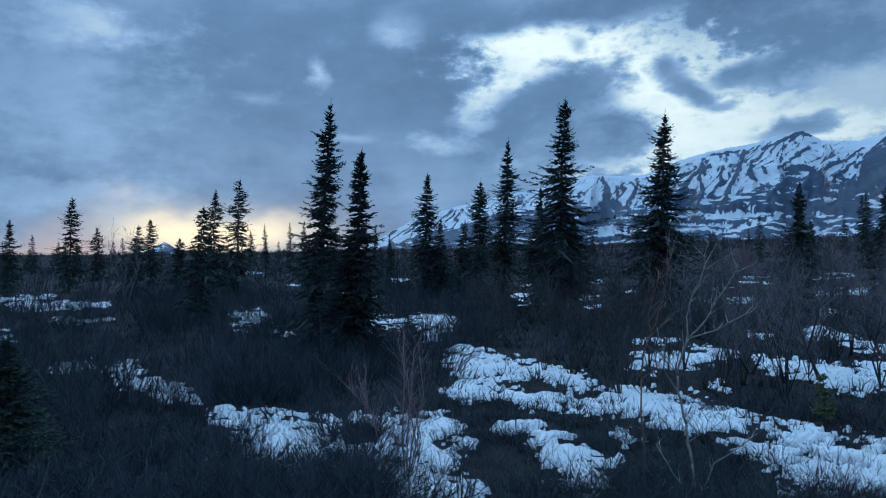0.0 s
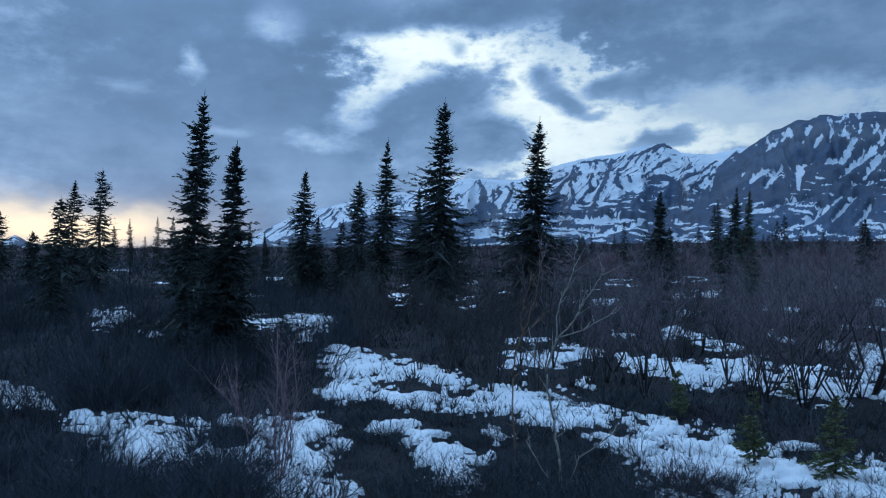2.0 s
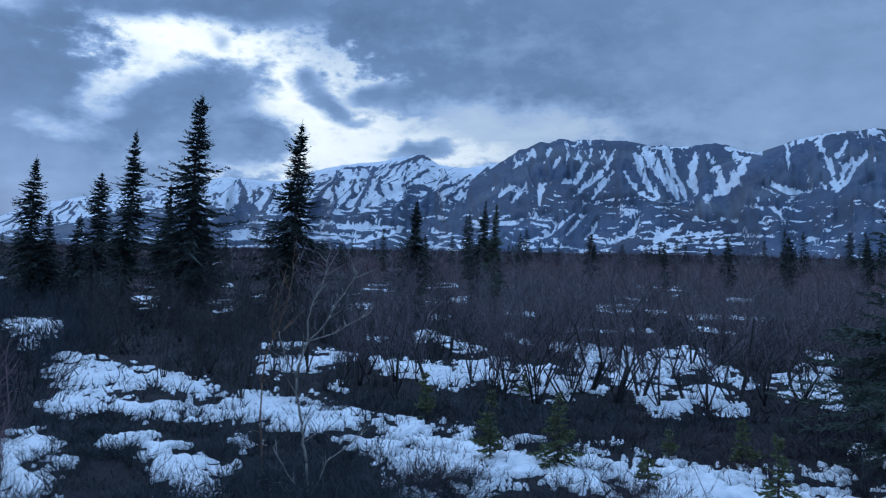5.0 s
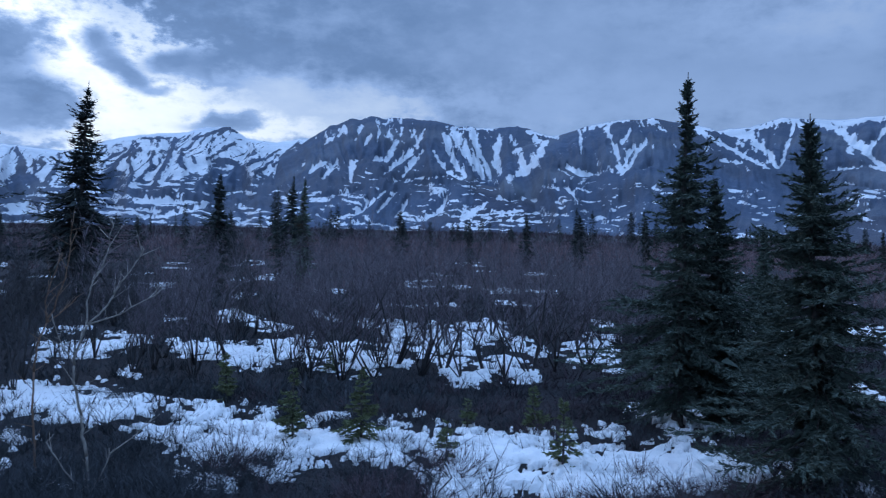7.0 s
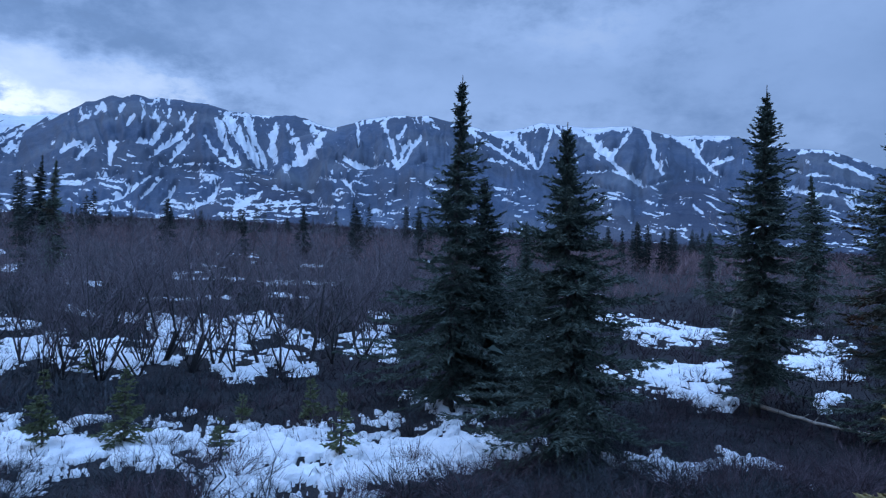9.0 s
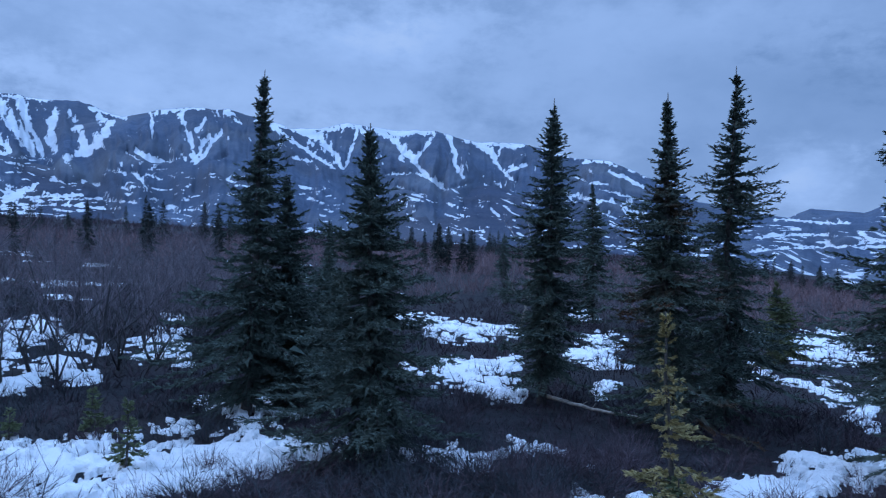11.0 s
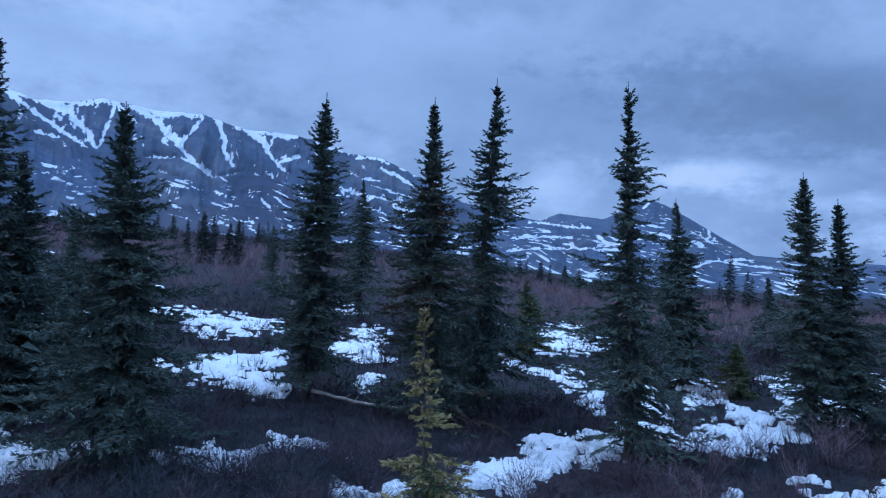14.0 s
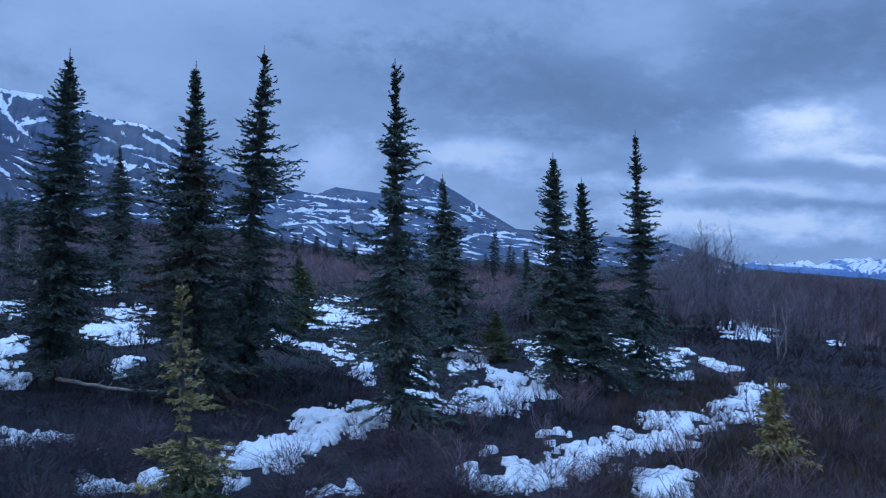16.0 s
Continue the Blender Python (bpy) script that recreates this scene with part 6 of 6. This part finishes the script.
def build_mounds():
    rng = np.random.default_rng(31)
    dark = [mound_kind("rounded leafless dark dwarf birch bush", HEATH, 400 + k) for k in range(3)]
    brown = [mound_kind("rounded leafless purple brown dwarf birch bush", HEATH_BROWN, 410 + k) for k in range(3)]
    black = [mound_kind("rounded leafless blackish willow bush", DARK_TWIG, 420 + k, 200) for k in range(3)]
    spots = []
    for kinds, n, a0, a1, d0, d1, lo, hi, into in [
            (black, 130, -84, -56, 6.2, 12.0, 0.8, 1.4, 0.10), (dark, 170, -60, -18, 6.6, 14.0, 0.4, 0.9, 0.10), (brown, 90, -24, 40, 6.4, 13.0, 0.45, 0.9, 0.05), (dark, 100, -24, 40, 6.4, 13.0, 0.45, 0.9, 0.05), (dark, 30, -43, -25, 6.6, 8.8, 0.6, 1.0, 0.4),
            (brown, 150, 26, 62, 6.4, 14.0, 0.4, 0.8, 0.06), (brown, 190, 58, 98, 6.4, 15.0, 0.4, 0.85, 0.08)]:
        az, r = scatter(rng, n, a0, a1, d0, d1, 1.3)
        for a, d in zip(az, r):
            x, y = polar(a, d)
            if 31 < a < 44 and 9.5 < d < 13.5:
                continue
            if snow_cover(x, y) < 0.46 or rng.random() < into:
                spots.append((d, a, kinds, rng.uniform(lo, hi)))
    spots.sort(key=lambda s: s[0])
    for d, a, kinds, size in spots[:290]:
        plant(kinds[rng.integers(3)], a, d, size, rng)
    rest = spots[290:]
    for kinds, name_label, mat in ((dark, "dark leafless dwarf birch spreading over the heath", HEATH), (brown, "purple brown leafless dwarf birch spreading over the heath", HEATH_BROWN), (black, "blackish leafless willow spreading over the heath", DARK_TWIG)):
        mine = [s for s in rest if s[2] is kinds]
        x, y = polar(np.array([s[1] for s in mine]), np.array([s[0] for s in mine]))
        tufts("dwarf_birch_cover", name_label, rng, x, y, np.array([0.55 * s[3] for s in mine]), mat, 90, 0.011, lift=0.55, forks=True)


build_mounds()


# ---------------------------------------------------------------- single bare trees and the fallen trunk
def bare_tree(az, r, label, wood_mat, twig_mat, category="tree", name="bare_tree", **kw):
    rng = np.random.default_rng(kw.pop("seed"))
    wood, tw = shrub_arrays(rng, **kw)
    x, y = polar(az, r)
    ob = new(name)
    ob.matrix_basis = pose(float(x), float(y), float(lay(x, y)))
    tagged(ob, label, category)
    for w in wood:
        part("stem", tri_mesh("stem", *w, wood_mat), ob)
    part("crown", tri_mesh("twigs", *tw, twig_mat), ob)["kind"] = "stuff"


def birch_sapling(az, r, label, limbs, mat, seed):
    """Thin stems in one upright plane: across and height where each starts and ends, thickness, bend."""
    rng = np.random.default_rng(seed)
    x, y = polar(az, r)
    ob = new("birch_sapling")
    ob.matrix_basis = pose(float(x), float(y), float(lay(x, y)), 0, 0, -az)
    tagged(ob, label, "tree")
    twig = []
    for x0, z0, x1, z1, th, bend in limbs:
        f = np.linspace(0, 1, 7)
        ln = math.hypot(x1 - x0, z1 - z0)
        px = x0 + (x1 - x0) * f + bend * np.sin(f * math.pi) + rng.normal(0, 0.005, 7) * (f > 0) * (f < 1)
        pz = z0 + (z1 - z0) * f + abs(bend) * 0.3 * np.sin(f * math.pi)
        py = 0.25 * ln * (f ** 1.5) * rng.uniform(-0.6, 0.6) if z0 > 0.2 else 0 * f
        pts = np.stack([px, py, pz], 1)
        part("stem", tri_mesh("stem", *tube(pts, 1.0 * th * (1 - 0.3 * f), 6), mat, True), ob)
        n = int(3 + 5 * ln)
        k = rng.integers(2, 7, n)
        d = np.stack([rng.normal(0.3 * (x1 - x0), 0.5, n), rng.normal(0, 0.4, n), rng.uniform(0.3, 1.0, n)], 1)
        twig.append(spikes(pts[k], pts[k] + d * rng.uniform(0.10, 0.34, n)[:, None], 0.005))
    part("crown", tri_mesh("twigs", *joined(twig), mat), ob)["kind"] = "stuff"


birch_sapling(-30.61, 8.3, "slender leafless pale birch sapling with forked stems", [
    (-0.17, -0.1, -0.18, 0.5, 0.02, 0.01), (-0.18, 0.5, -0.23, 0.92, 0.018, -0.01), (-0.23, 0.92, -0.3, 1.43, 0.016, -0.02), (-0.3, 1.43, -0.18, 1.83, 0.014, -0.02),
    (-0.18, 1.83, 0.13, 1.93, 0.01, 0.01), (0.13, 1.93, 0.46, 2.12, 0.007, -0.01), (-0.18, 1.83, 0.06, 2.12, 0.011, 0.02), (0.06, 2.12, 0.22, 2.38, 0.009, -0.01),
    (0.22, 2.38, 0.34, 2.59, 0.006, 0.01), (-0.18, 1.83, -0.13, 2.28, 0.01, -0.03), (-0.13, 2.28, 0.01, 2.61, 0.008, 0.02), (0.01, 2.61, 0.06, 2.87, 0.005, -0.01),
    (-0.17, 0.08, -0.54, 0.68, 0.008, -0.03), (-0.17, 0.08, 0.03, 0.5, 0.008, 0.02), (0.03, 0.5, 0.4, 0.79, 0.006, 0.02), (-0.3, 1.43, -0.5, 1.95, 0.006, -0.03)], PALE, 3)
birch_sapling(-33.89, 9.6, "small leafless sapling with reddish bark", [
    (-0.18, -0.1, -0.21, 1.16, 0.015, -0.02), (-0.21, 1.16, -0.09, 1.7, 0.013, -0.03), (-0.09, 1.7, -0.01, 1.86, 0.012, 0.0), (-0.01, 1.86, 0.07, 2.13, 0.01, -0.01),
    (0.07, 2.13, 0.15, 2.68, 0.008, 0.02), (0.15, 2.68, 0.17, 2.85, 0.005, 0.0), (-0.09, 1.7, -0.04, 2.19, 0.008, -0.03), (-0.04, 2.19, 0.07, 2.51, 0.006, 0.01),
    (-0.09, 1.7, 0.21, 1.99, 0.006, 0.03)], RUSSET, 4)
bare_tree(-53.3, 9.0, "leafless willow with reddish upright twigs", REDTWIG, REDTWIG, category="shrub", name="willow", seed=6, h=1.95, spread=0.6, stems=8, twigs=220, thick=0.014)
bare_tree(-76.0, 15.5, "dark leafless willow with fine twigs", HEATH, HEATH, category="shrub", name="willow", seed=7, h=2.2, spread=0.7, stems=8, twigs=200, thick=0.016)
bare_tree(-72.2, 42.0, "thin leafless birch against the sunset", ALDER, ALDER, seed=8, h=5.2, spread=1.0, stems=4, twigs=90, thick=0.04)
bare_tree(31.6, 23.0, "pale leafless birch behind spruces", PALE, ALDER, seed=9, h=3.6, spread=0.5, stems=3, twigs=70, thick=0.035)
bare_tree(85.4, 22.0, "pale leafless sapling in brown brush", PALE, ALDER, seed=10, h=1.75, spread=0.4, stems=3, twigs=60, thick=0.022)


def fallen_trunk(a0, r0, a1, r1, label):
    rng = np.random.default_rng(12)
    p, q = np.array(polar(a0, r0)), np.array(polar(a1, r1))
    f = np.linspace(0, 1, 12)
    xy = p + (q - p) * f[:, None] + rng.normal(0, 0.015, (12, 2))
    z = lay(xy[:, 0], xy[:, 1]) + 0.17 - 0.04 * np.sin(f * 3.1) + rng.normal(0, 0.008, 12)
    rad = np.interp(f, [0, 0.1, 1], [0.042, 0.034, 0.014])
    pts = np.concatenate([xy, z[:, None]], 1)
    ob = new("fallen_trunk", tri_mesh("fallen_trunk", *tube(pts, rad, 8), PALE, True))
    tagged(ob, label, "log")
    for k in (2, 4, 5, 7, 8, 10):
        e = pts[k] + np.array([rng.normal(0, 0.08), rng.normal(0, 0.08), rng.uniform(0.03, 0.09)])
        part("branch_stub", tri_mesh("branch_stub", *cones(pts[k][None], e[None], 0.010, 0.004, 5), PALE), ob)


fallen_trunk(33.84, 12.71, 42.08, 11.22, "grey fallen spruce trunk lying on dark heath")
